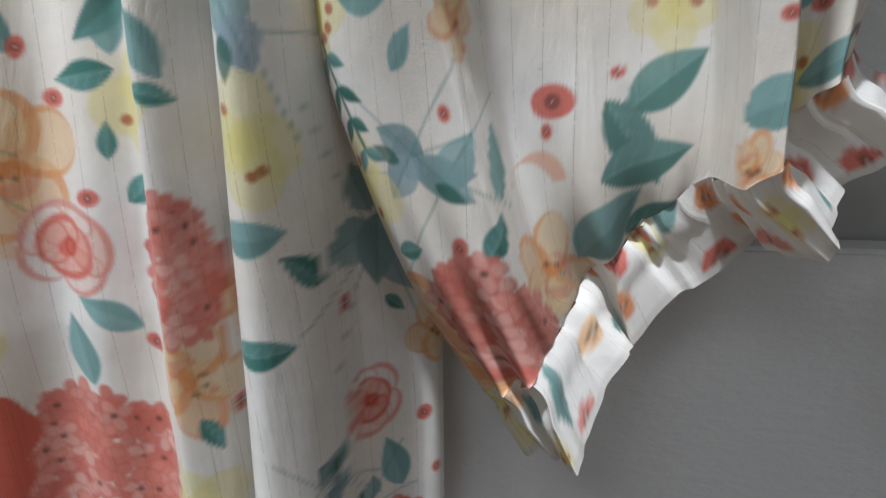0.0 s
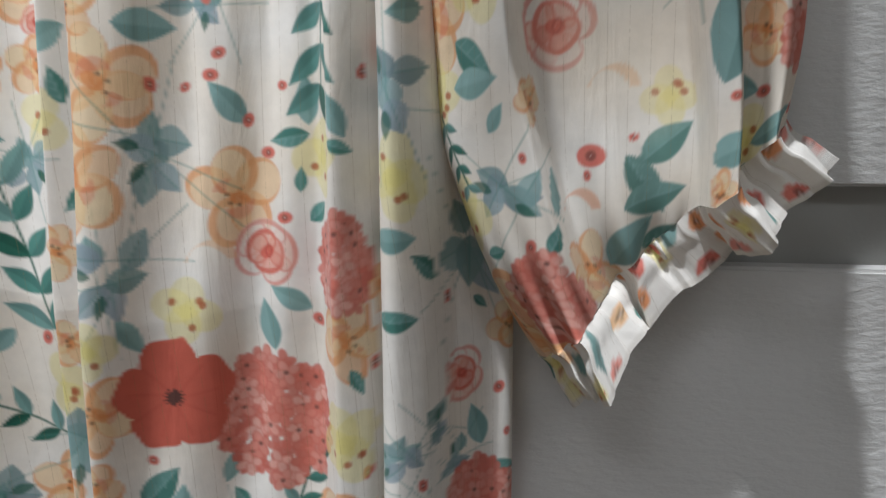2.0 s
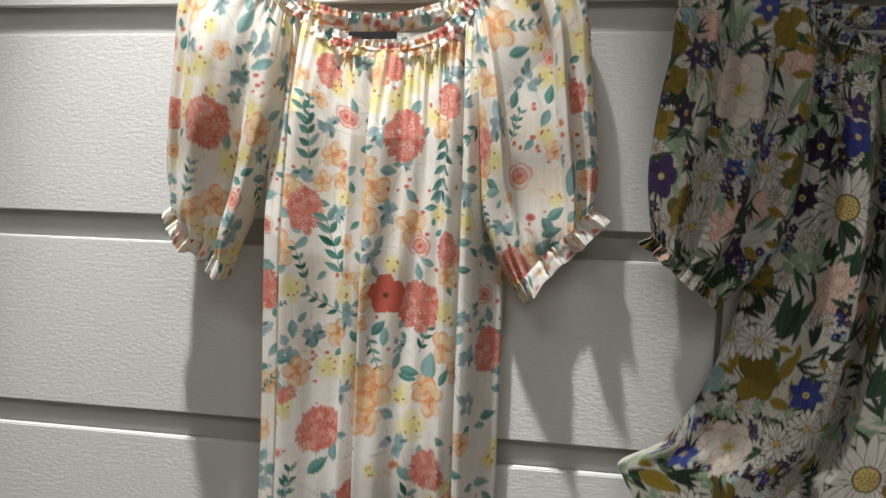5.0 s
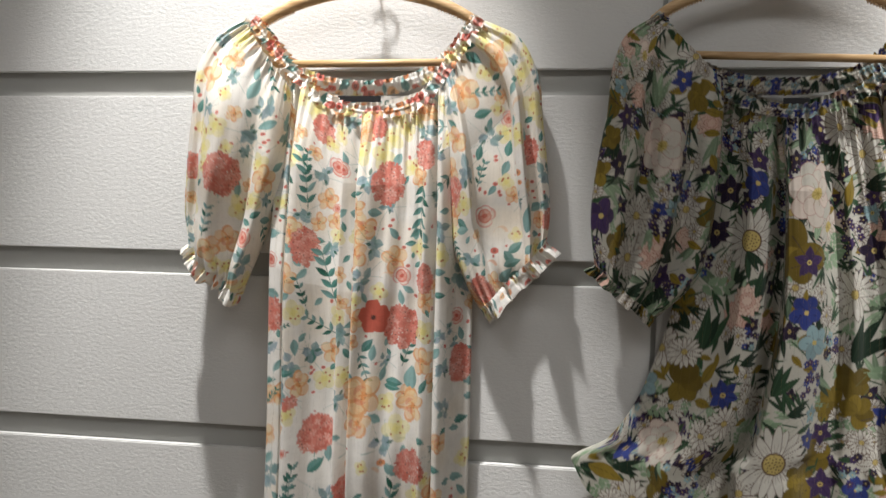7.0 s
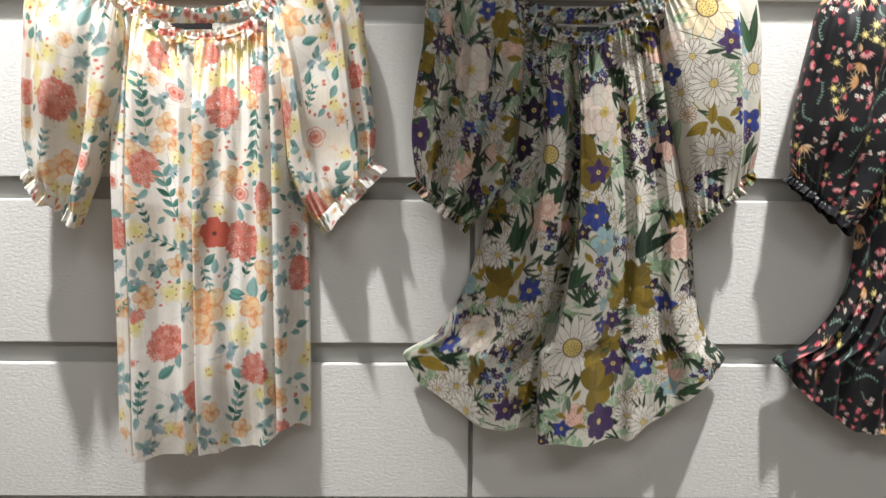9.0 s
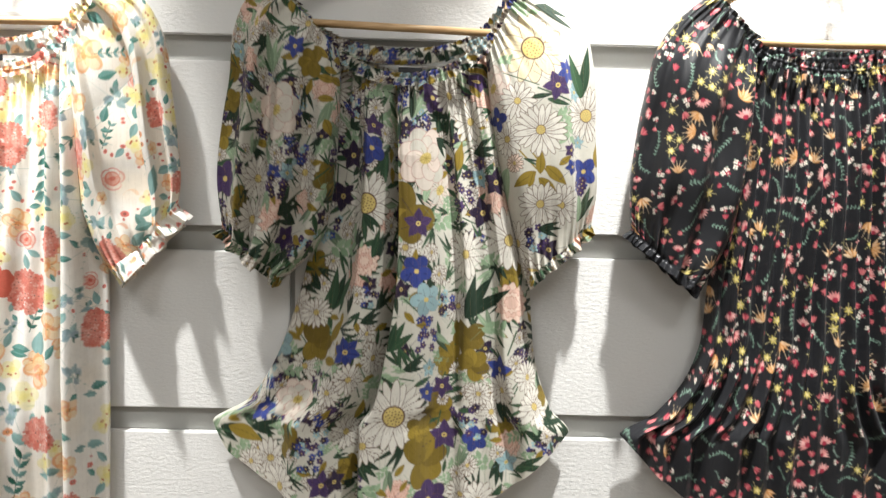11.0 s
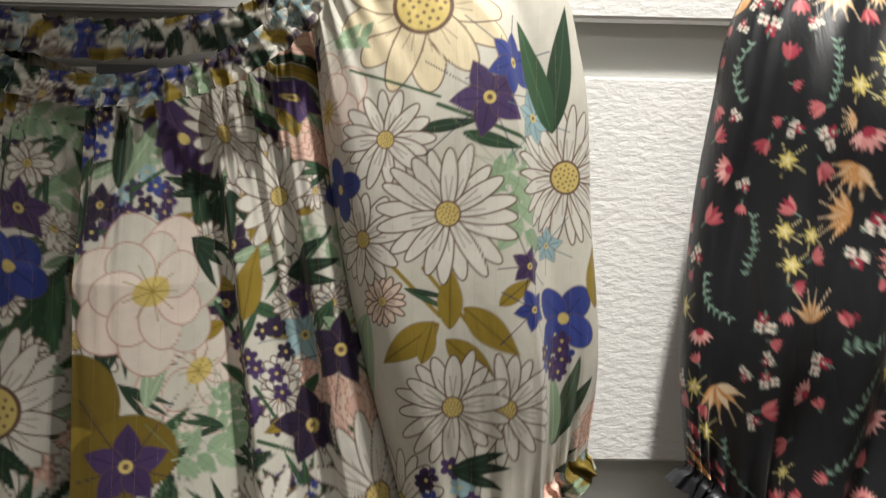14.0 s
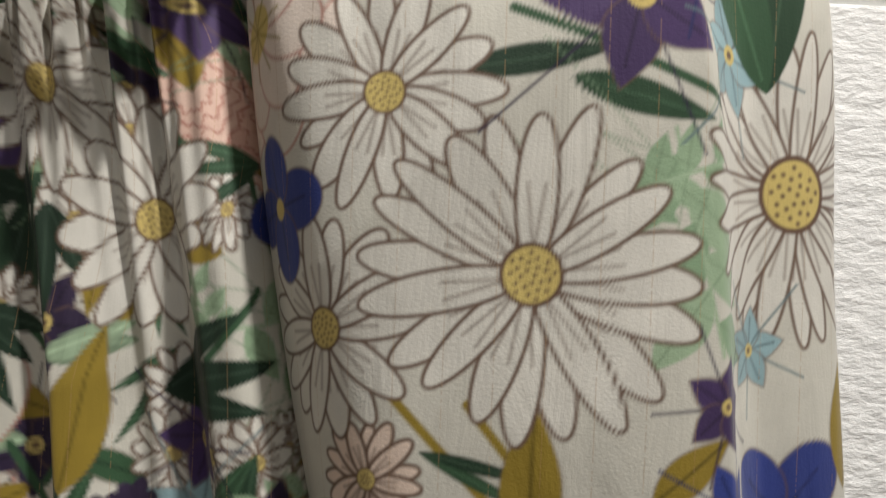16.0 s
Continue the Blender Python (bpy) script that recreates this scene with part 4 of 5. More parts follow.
front1.stamp(sprig, -0.055, 1.412, 0.0420, 100, pairs=5)
front1.stamp(leaf, 0.088, 1.461, 0.0066, -20)
front1.stamp(leaf, 0.007, 1.316, 0.0124, 40)
front1.stamp(leaf, 0.013, 1.306, 0.0124, 80, ink=MIST)
front1.stamp(leaf, -0.029, 1.298, 0.0109, -50)
front1.stamp(leaf, -0.145, 1.259, 0.0117, 15)
front1.stamp(leaf, 0.040, 1.254, 0.0124, -10)
front1.stamp(leaf, 0.064, 1.269, 0.0168, 80, ink=MIST)
front1.stamp(leaf, 0.086, 1.258, 0.0124, 60)
front1.stamp(leaf, 0.109, 1.391, 0.0102, -5)
front1.stamp(leaf, -0.077, 1.297, 0.0124, 80)
front1.stamp(leaf, 0.090, 1.363, 0.0066, -70)
front1.stamp(sprig, -0.083, 1.576, 0.0219, 60)
front1.stamp(bud, 0.036, 1.489, 0.0033)
front1.stamp(bud, 0.054, 1.458, 0.0033)
front1.stamp(bud, 0.062, 1.485, 0.0026)
front1.stamp(leaf, 0.068, 1.447, 0.0051, 90, twin=False)
front1.stamp(bud, -0.130, 1.511, 0.0029)
front1.stamp(bud, -0.111, 1.494, 0.0033)
front1.stamp(bud, -0.140, 1.481, 0.0029)
front1.stamp(leaf, -0.119, 1.475, 0.0037)
front1.stamp(bud, -0.125, 1.494, 0.0026)
front1.stamp(bud, -0.064, 1.277, 0.0033)
front1.stamp(bud, -0.078, 1.241, 0.0029)
front1.stamp(leaf, -0.082, 1.259, 0.0040, 40)
front1.stamp(stroke, -0.194, 1.278, 0.0073)
front1.stamp(bud, 0.125, 1.395, 0.0037)
front1.stamp(leaf, 0.137, 1.388, 0.0044, -45)
front1.stamp(stroke, 0.031, 1.419, 0.0124)
front1.stamp(sprig, -0.112, 1.343, 0.0109, 20)
sr1.stamp(hydrangea, 0.170, 1.400, 0.0159, 0, tall=1.3)
sr1.stamp(hydrangea, 0.187, 1.382, 0.0110)
sr1.stamp(hydrangea, 0.127, 1.539, 0.0159, 0, tall=1.4)
sr1.stamp(lemon, 0.142, 1.523, 0.0173)
sr1.stamp(rose, 0.169, 1.505, 0.0186)
sr1.stamp(leaf, 0.140, 1.494, 0.0138, -25)
sr1.stamp(leaf, 0.140, 1.484, 0.0131, 8, ink=MIST)
sr1.stamp(leaf, 0.148, 1.472, 0.0069, 60, ink=MIST)
sr1.stamp(leaf, 0.148, 1.418, 0.0052, 20)
sr1.stamp(bud, 0.184, 1.455, 0.0062)
sr1.stamp(stroke, 0.179, 1.437, 0.0124, 0, ink=AMBER)
sr1.stamp(lemon, 0.214, 1.478, 0.0117)
sr1.stamp(leaf, 0.213, 1.461, 0.0131, 45, ink=(0.16, 0.30, 0.27))
sr1.stamp(leaf, 0.205, 1.442, 0.0145, -60, ink=(0.16, 0.30, 0.27))
sr1.stamp(leaf, 0.210, 1.438, 0.0138, 20, ink=(0.16, 0.30, 0.27))
sr1.stamp(leaf, 0.200, 1.420, 0.0152, 50, ink=MIST)
sr1.stamp(leaf, 0.233, 1.506, 0.0228, 80, ink=MIST)
sr1.stamp(sprig, 0.164, 1.565, 0.0190, 70)
sr1.stamp(bud, 0.184, 1.551, 0.0038)
sr1.stamp(bud, 0.191, 1.535, 0.0028)
sr1.stamp(bud, 0.219, 1.554, 0.0045, 0, ink=AMBER)
sr1.stamp(bud, 0.237, 1.542, 0.0028)
sr1.stamp(bud, 0.203, 1.522, 0.0024)
sr1.stamp(sprig, 0.130, 1.456, 0.0173, -62)
sr1.stamp(peach_flower, 0.211, 1.536, 0.0131)
sr1.stamp(hydrangea, 0.261, 1.502, 0.0103, 0, tall=1.6)
sr1.stamp(peach_flower, 0.231, 1.444, 0.0090)
sr1.stamp(wash, 0.195, 1.493, 0.0379)
sr1.stamp(bud, 0.201, 1.462, 0.0021)
sr1.stamp(stroke, 0.192, 1.486, 0.0124)
sr1.stamp(leaf, 0.220, 1.414, 0.0103, 30)
sr1.stamp(peach_flower, 0.184, 1.727, 0.0253)
sr1.stamp(leaf, 0.150, 1.728, 0.0134, -30)
sr1.stamp(leaf, 0.143, 1.745, 0.0111, 10)
sr1.stamp(lemon, 0.230, 1.724, 0.0126)
sr1.stamp(sprig, 0.168, 1.679, 0.0205, 5)
sr1.stamp(leaf, 0.165, 1.651, 0.0134, 25)
sr1.stamp(leaf, 0.174, 1.638, 0.0079, 80)
sr1.stamp(rose, 0.200, 1.643, 0.0126)
sr1.stamp(leaf, 0.210, 1.697, 0.0103, 10)
sr1.stamp(blue_cluster, 0.173, 1.618, 0.0205)
sr1.stamp(leaf, 0.162, 1.595, 0.0119, 70)
sr1.stamp(leaf, 0.162, 1.573, 0.0071)
sr1.stamp(hydrangea, 0.230, 1.599, 0.0134, 0, tall=1.8)
sr1.stamp(peach_flower, 0.130, 1.612, 0.0190)
sr1.stamp(bud, 0.184, 1.585, 0.0032)
sr1.stamp(bud, 0.216, 1.568, 0.0063, 0, ink=AMBER)
sr1.stamp(bud, 0.236, 1.555, 0.0032)
sr1.stamp(leaf, 0.202, 1.602, 0.0119, 80)
sr1.stamp(leaf, 0.247, 1.619, 0.0079, 80)
front1.stamp(hydrangea, -0.065, 1.626, 0.0144, 0, tall=1.8)
front1.stamp(sprig, -0.082, 1.550, 0.0384, 95, pairs=5)
front1.stamp(blue_cluster, -0.063, 1.559, 0.0192)
front1.stamp(rose, -0.035, 1.569, 0.0144)
front1.stamp(lemon, -0.054, 1.604, 0.0128)
front1.stamp(hydrangea, 0.018, 1.631, 0.0104, 0, tall=1.5)
front1.stamp(lemon, 0.069, 1.644, 0.0144)
front1.stamp(hydrangea, 0.085, 1.591, 0.0160, 0, tall=1.4)
front1.stamp(blue_cluster, -0.024, 1.633, 0.0192)
front1.stamp(sprig, -0.007, 1.610, 0.0192, 60)
front1.stamp(peach_flower, -0.092, 1.622, 0.0104)
front1.stamp(hydrangea, -0.071, 1.178, 0.0240, 0, tall=1.2, stem=True)
front1.stamp(lemon, -0.109, 1.213, 0.0160)
front1.stamp(peach_flower, -0.095, 1.257, 0.0208)
front1.stamp(blue_cluster, -0.080, 1.302, 0.0224)
front1.stamp(peach_flower, -0.148, 1.334, 0.0192)
front1.stamp(leaf, -0.109, 1.276, 0.0120, 10)
front1.stamp(sprig, -0.104, 1.108, 0.0288, 80)
front1.stamp(leaf, -0.073, 1.130, 0.0160, 30)
front1.stamp(peach_flower, -0.149, 1.174, 0.0176)
front1.stamp(sprig, -0.139, 1.234, 0.0128, 60)
front1.stamp(peach_flower, -0.011, 1.241, 0.0288)
front1.stamp(rose, -0.115, 1.156, 0.0080)
sl1.stamp(peach_flower, -0.217, 1.699, 0.0253)
sl1.stamp(lemon, -0.203, 1.628, 0.0174)
sl1.stamp(hydrangea, -0.199, 1.561, 0.0284, 0, stem=True)
sl1.stamp(leaf, -0.237, 1.658, 0.0103, 70)
sl1.stamp(leaf, -0.235, 1.548, 0.0087, 30)
sl1.stamp(sprig, -0.224, 1.494, 0.0221, 75, ink=MIST)
sl1.stamp(peach_flower, -0.140, 1.553, 0.0205)
sl1.stamp(rose, -0.176, 1.470, 0.0158)
sl1.stamp(lemon, -0.185, 1.513, 0.0190)
sl1.stamp(leaf, -0.153, 1.681, 0.0174, 60, ink=MIST)
sl1.stamp(blue_cluster, -0.139, 1.653, 0.0205)
sl1.stamp(blue_cluster, -0.168, 1.592, 0.0134)
sl1.stamp(bud, -0.238, 1.593, 0.0063)
sl1.stamp(hydrangea, -0.254, 1.573, 0.0126, 0, tall=2)
sl1.stamp(rose, -0.250, 1.656, 0.0103)
sl1.stamp(peach_flower, -0.270, 1.529, 0.0119)
sl1.stamp(lemon, -0.273, 1.485, 0.0119)
sl1.stamp(blue_cluster, -0.205, 1.751, 0.0174)
sl1.stamp(lemon, -0.134, 1.459, 0.0142)
sl1.stamp(leaf, -0.155, 1.504, 0.0095, 30)
sl1.stamp(peach_flower, -0.178, 1.646, 0.0119)
sl1.stamp(bud, -0.141, 1.617, 0.0032)
sl1.stamp(bud, -0.145, 1.599, 0.0024)
sl1.stamp(bud, -0.133, 1.609, 0.0024)
sl1.stamp(hydrangea, -0.262, 1.428, 0.0126)
sl1.stamp(peach_flower, -0.205, 1.400, 0.0079)
front1.stamp(hydrangea, -0.030, 1.088, 0.0235)
front1.stamp(hydrangea, 0.069, 1.135, 0.0235)
front1.stamp(hydrangea, 0.135, 1.285, 0.0209, 0, tall=1.3)
front1.stamp(sprig, 0.034, 1.071, 0.0365, 75, pairs=5)
front1.stamp(peach_flower, 0.069, 1.227, 0.0244)
front1.stamp(peach_flower, -0.000, 1.245, 0.0313)
front1.stamp(lemon, 0.046, 1.192, 0.0217)
front1.stamp(leaf, 0.042, 1.259, 0.0131, -15)
front1.stamp(leaf, 0.071, 1.268, 0.0165, 85, ink=MIST)
front1.stamp(peach_flower, 0.109, 1.173, 0.0165)
front1.stamp(leaf, 0.136, 1.199, 0.0122, 10)
front1.stamp(leaf, 0.102, 1.132, 0.0113, -25)
front1.stamp(leaf, 0.081, 1.176, 0.0096, -30)
front1.stamp(bud, 0.025, 1.141, 0.0070, 0, ink=AMBER)
front1.stamp(lemon, 0.137, 1.135, 0.0131)
front1.stamp(bud, 0.111, 1.063, 0.0052)
front1.stamp(bud, 0.123, 1.078, 0.0052)
front1.stamp(stroke, 0.014, 1.131, 0.0139)
front1.stamp(bud, -0.027, 1.018, 0.0035)
front1.stamp(bud, 0.004, 1.016, 0.0035)
front1.stamp(hydrangea, 0.108, 1.032, 0.0122)
front1.stamp(hydrangea, -0.105, 1.231, 0.0087)
front1.stamp(sprig, -0.109, 1.092, 0.0261, 80)
front1.stamp(hydrangea, -0.076, 1.179, 0.0244, 0, tall=1.2)
FILL1 = ((bud, .002, .0035, {}), (leaf, .006, .010, {}), (leaf, .008, .012, {"ink": MIST}), (stroke, .012, .02, {}), (lemon, .010, .015, {}), (peach_flower, .010, .014, {}), (blue_cluster, .012, .016, {}))
BIG1 = ((lemon, .014, .020, {}), (blue_cluster, .018, .026, {}), (peach_flower, .018, .028, {}), (peach_flower, .016, .024, {}), (sprig, .022, .03, {}), (blue_cluster, .02, .028, {}), (lemon, .014, .020, {}), (leaf, .010, .014, {"ink": MIST}))
for cl in (front1, sr1, sl1):
    kept = list(cl.used)
    cl.used = []
    cl.scatter(((wash, .016, .034, {}),), 160, 0.5)
    cl.used = kept
for cl, many in ((front1, 700), (sr1, 300), (sl1, 130), (back1, 300)):
    cl.scatter(BIG1, many, 0.68)
    cl.scatter(FILL1, many * 2, 0.75)
TRIM1 = ((bud, .005, .009, {}), (leaf, .007, .012, {}), (lemon, .008, .012, {}), (bud, .005, .008, {"ink": AMBER}), (leaf, .008, .013, {"ink": MIST}), (bud, .006, .010, {"ink": PEACH}), (bud, .006, .010, {"ink": PINK}))
for cl, many in ((nf1, 500), (nb1, 500), (fr1, 90), (fl1, 90)):
    cl.scatter(TRIM1, many, 0.75)
white_rim(fr1, rows=2), white_rim(fl1, rows=2)
for cl, name in ((front1, "front_panel"), (back1, "back_panel"), (nf1, "neckband")):
    cl.make(name, M_CORAL, cream)
collar = nb1.make("back_neckband", M_CORAL, cream)
for sleeve, frill in ((sr1, fr1), (sl1, fl1)):
    frill.make("cuff_frill", M_CORAL, sleeve.make("sleeve", M_CORAL, cream))
link_mesh("size_label", block(-.050, .014, -.0385, -.037, 1.667, 1.676, .0004), M_BLACK, collar, "black woven label")
hanger(-.008, 1.722, 0.158, 0.004)
peg(-.008, 1.905)

# ---- daisy blouse ----
daisy_top = tagged(new("daisy_blouse"), "white blouse with daisy, violet and olive floral print", "blouse", "blouses on the wall")
FOLDS2 = ((0, 0), (.08, -.002), (.16, .002), (.20, .016), (.25, .034), (.31, .030), (.35, .006), (.392, -.006), (.408, .022), (.43, .044), (.50, .042), (.56, .032), (.60, .008), (.65, .000), (.70, .012),
          (.75, .004), (.82, .004), (.87, .020), (.92, .022), (.96, .010), (1, 0))
front2 = body_cloth([(1.70, .470), (1.50, .455), (1.367, .431), (1.256, .396), (1.181, .351), (1.144, .296), (1.0, .290)],
                    [(1.70, .690), (1.50, .735), (1.359, .766), (1.258, .777), (1.173, .805), (1.139, .834), (1.0, .838)],
                    [(0, 1.705), (.12, 1.678), (.27, 1.660), (.5, 1.653), (.7, 1.660), (.86, 1.678), (1, 1.705)],
                    [(0, 1.143), (.05, 1.097), (.2, 1.044), (.38, 1.018), (.53, 1.005), (.66, 1.002), (.77, 1.040), (.89, 1.089), (1, 1.138)],
                    FOLDS2, 430, 480, MILK, 0.018, 0.018, 51, valley=1.5, lap=0.35, dense=((0, 0), (.5, .32), (1, 1)))
back2 = body_cloth([(1.70, .475), (1.367, .44), (1.256, .41), (1.18, .37), (1.0, .36)], [(1.70, .685), (1.359, .75), (1.173, .78), (1.0, .79)],
                   [(0, 1.70), (.5, 1.67), (1, 1.70)], [(0, 1.16), (.25, 1.07), (.5, 1.03), (.8, 1.08), (1, 1.16)],
                   [(0, 0), (.3, -.003), (.6, .003), (1, 0)], 120, 120, MILK, 0.010, 0.004, 52)
sr2 = sleeve_cloth([(.690, 1.690), (.697, 1.630), (.704, 1.586), (.722, 1.502), (.740, 1.436), (.754, 1.374)],
                   [(.735, 1.785), (.795, 1.752), (.826, 1.732), (.843, 1.680), (.850, 1.587), (.855, 1.500), (.850, 1.457)], 640, 440, MILK, 0.042, 0.026, 61, folds=0.004, back=30, dense=(0.26, 0.72),
                   profile=((0, 0), (.06, .010), (.12, .012), (.4, .010), (.68, .012), (.74, .0), (.8, -.006), (.92, -.004), (1, 0)))
sr2.aa = 0.0007
sl2 = sleeve_cloth([(.484, 1.690), (.486, 1.640), (.484, 1.585), (.478, 1.501), (.460, 1.423), (.430, 1.388), (.408, 1.368)],
                   [(.392, 1.783), (.352, 1.755), (.338, 1.719), (.331, 1.651), (.320, 1.585), (.313, 1.506), (.320, 1.440)], 290, 210, MILK, 0.052, 0.028, 71, back=30,
                   profile=((0, 0), (.12, .016), (.26, -.014), (.40, .014), (.52, .010), (.62, -.012), (.76, .018), (.87, -.010), (1, 0)))
fr2, fl2 = cuff_of(sr2, MILK, 5, 0.015, 8), cuff_of(sl2, MILK, 9, 0.015, 8)
NECK2 = [(.390, 1.782), (.430, 1.735), (.474, 1.695), (.521, 1.664), (.585, 1.655), (.640, 1.668), (.690, 1.705), (.738, 1.783)]
nf2 = neck_cloth(NECK2, 0.054, 14, 640, MILK, 81, 0.009, 0.009, 0.0030)
nb2 = neck_cloth([(.394, 1.780), (.455, 1.718), (.575, 1.692), (.675, 1.715), (.734, 1.780)], 0.030, 12, 520, MILK, 82, 0.009, 0.014, 0.002)
slide(.006, front2, back2, sr2, sl2, fr2, fl2, nf2, nb2)
sl2.stamp(peony, 0.408, 1.605, 0.0407)
sl2.stamp(star, 0.362, 1.645, 0.0195)
sl2.stamp(blades, 0.404, 1.685, 0.0283, 80, ink=SAGE)
sl2.stamp(star, 0.434, 1.692, 0.0170, 0, ink=BLUE)
sl2.stamp(olive, 0.455, 1.671, 0.0205)
sl2.stamp(olive_leaf, 0.451, 1.639, 0.0113, 80)
sl2.stamp(daisy, 0.452, 1.585, 0.0127, 0, n=13)
sl2.stamp(blades, 0.377, 1.561, 0.0177, 70, ink=SAGE)
sl2.stamp(olive, 0.343, 1.618, 0.0159)
sl2.stamp(star, 0.355, 1.581, 0.0220, 0, ink=PLUM)
sl2.stamp(olive, 0.330, 1.568, 0.0177)
sl2.stamp(pansy, 0.333, 1.509, 0.0255, 0, ink=VIOLET)
sl2.stamp(daisy, 0.380, 1.511, 0.0301)
sl2.stamp(daisy, 0.371, 1.453, 0.0326)
sl2.stamp(star, 0.425, 1.520, 0.0170, 0, ink=ICE)
sl2.stamp(star, 0.406, 1.520, 0.0135, 0, ink=BLUE)
sl2.stamp(cluster, 0.413, 1.502, 0.0184, 0, inks=(PLUM,VIOLET))
sl2.stamp(star, 0.415, 1.429, 0.0205)
sl2.stamp(pansy, 0.356, 1.685, 0.0135, 0, ink=ICE)
sl2.stamp(carnation, 0.325, 1.432, 0.0170)
sl2.stamp(blades, 0.424, 1.478, 0.0255, 40, ink=BLACKGREEN)
sl2.stamp(blades, 0.384, 1.411, 0.0195, 20, ink=BLACKGREEN)
sl2.stamp(cluster, 0.438, 1.547, 0.0159)
sl2.stamp(blades, 0.448, 1.595, 0.0142, -40, ink=BLACKGREEN)
front2.stamp(daisy, 0.480, 1.587, 0.0186)
front2.stamp(olive_leaf, 0.470, 1.523, 0.0233, 80)
front2.stamp(star, 0.510, 1.547, 0.0229, 0, ink=PLUM)
front2.stamp(star, 0.495, 1.487, 0.0236, 0, ink=PLUM)
front2.stamp(star, 0.463, 1.480, 0.0172, 0, ink=BLUE)
front2.stamp(cluster, 0.467, 1.448, 0.0269)
front2.stamp(daisy, 0.531, 1.480, 0.0448, 0, n=20, eye=0.3)
front2.stamp(pansy, 0.539, 1.558, 0.0229)
front2.stamp(star, 0.540, 1.589, 0.0179)
front2.stamp(blades, 0.512, 1.592, 0.0179, 20, ink=BLACKGREEN)
front2.stamp(cluster, 0.508, 1.620, 0.0215)
front2.stamp(sage, 0.550, 1.640, 0.0197)
front2.stamp(daisy, 0.480, 1.640, 0.0269)
front2.stamp(carnation, 0.530, 1.398, 0.0229)
front2.stamp(blades, 0.553, 1.427, 0.0269, 60)
front2.stamp(sage, 0.499, 1.412, 0.0269)
front2.stamp(blades, 0.538, 1.448, 0.0215, -60, ink=FOREST)
front2.stamp(peony, 0.615, 1.545, 0.0445)
front2.stamp(olive, 0.591, 1.469, 0.0426)
front2.stamp(star, 0.606, 1.454, 0.0222)
front2.stamp(pansy, 0.605, 1.387, 0.0237)
front2.stamp(pansy, 0.622, 1.631, 0.0230, 0, ink=VIOLET)
front2.stamp(daisy, 0.645, 1.634, 0.0289)
front2.stamp(daisy, 0.677, 1.599, 0.0304, 0, n=14)
front2.stamp(star, 0.693, 1.520, 0.0178, 0, ink=ICE)
front2.stamp(star, 0.694, 1.542, 0.0141)
front2.stamp(star, 0.715, 1.513, 0.0222, 0, ink=PLUM)
front2.stamp(star, 0.698, 1.469, 0.0237, 0, ink=PLUM)
front2.stamp(blades, 0.695, 1.560, 0.0230, 15, ink=BLACKGREEN)
front2.stamp(cluster, 0.664, 1.505, 0.0278, 0, inks=(PLUM,VIOLET))
front2.stamp(sage, 0.641, 1.454, 0.0241)
front2.stamp(daisy, 0.737, 1.431, 0.0463, 0, n=18)
front2.stamp(daisy, 0.674, 1.409, 0.0352)
front2.stamp(olive_leaf, 0.662, 1.549, 0.0215, 80)
front2.stamp(blades, 0.596, 1.627, 0.0278, 75, ink=SAGE)
front2.stamp(blades, 0.638, 1.563, 0.0171, -40, ink=BLACKGREEN)
front2.stamp(star, 0.684, 1.655, 0.0156)
front2.stamp(pansy, 0.712, 1.603, 0.0185)
front2.stamp(sage, 0.712, 1.401, 0.0185)
front2.stamp(daisy, 0.426, 1.319, 0.0300)
front2.stamp(olive, 0.457, 1.272, 0.0285)
front2.stamp(olive_leaf, 0.489, 1.292, 0.0210, 60)
front2.stamp(olive_leaf, 0.482, 1.248, 0.0165)
front2.stamp(star, 0.505, 1.266, 0.0240, 0, ink=BLUE, n=6)
front2.stamp(pansy, 0.403, 1.269, 0.0218, 0, ink=ICE)
front2.stamp(cluster, 0.389, 1.221, 0.0207)
front2.stamp(cluster, 0.368, 1.186, 0.0165)
front2.stamp(star, 0.381, 1.167, 0.0203, 0, ink=BLUE)
front2.stamp(peony, 0.432, 1.185, 0.0319)
front2.stamp(daisy, 0.478, 1.205, 0.0225)
front2.stamp(olive_leaf, 0.354, 1.129, 0.0285, -20)
front2.stamp(blades, 0.385, 1.141, 0.0240, 0, ink=BLACKGREEN)
front2.stamp(cluster, 0.455, 1.140, 0.0300)
front2.stamp(cluster, 0.449, 1.108, 0.0240)
front2.stamp(daisy, 0.392, 1.094, 0.0293)
front2.stamp(daisy, 0.408, 1.055, 0.0346)
front2.stamp(daisy, 0.361, 1.086, 0.0207)
front2.stamp(star, 0.471, 1.062, 0.0240)
front2.stamp(star, 0.489, 1.062, 0.0203, 0, ink=PLUM)
front2.stamp(daisy, 0.504, 1.136, 0.0263)
front2.stamp(daisy, 0.531, 1.129, 0.0300)
front2.stamp(cluster, 0.554, 1.180, 0.0225)
front2.stamp(blades, 0.493, 1.354, 0.0376, 70)
front2.stamp(daisy, 0.509, 1.224, 0.0240)
front2.stamp(daisy, 0.543, 1.252, 0.0240)
front2.stamp(blades, 0.543, 1.315, 0.0207, 20, ink=BLACKGREEN)
front2.stamp(olive_leaf, 0.525, 1.172, 0.0169, 80)
front2.stamp(sage, 0.544, 1.212, 0.0207)
front2.stamp(star, 0.562, 1.036, 0.0165, 0, ink=BLUE)
front2.stamp(sage, 0.542, 1.061, 0.0207)
front2.stamp(daisy, 0.527, 1.036, 0.0203)
front2.stamp(daisy, 0.457, 1.315, 0.0225)
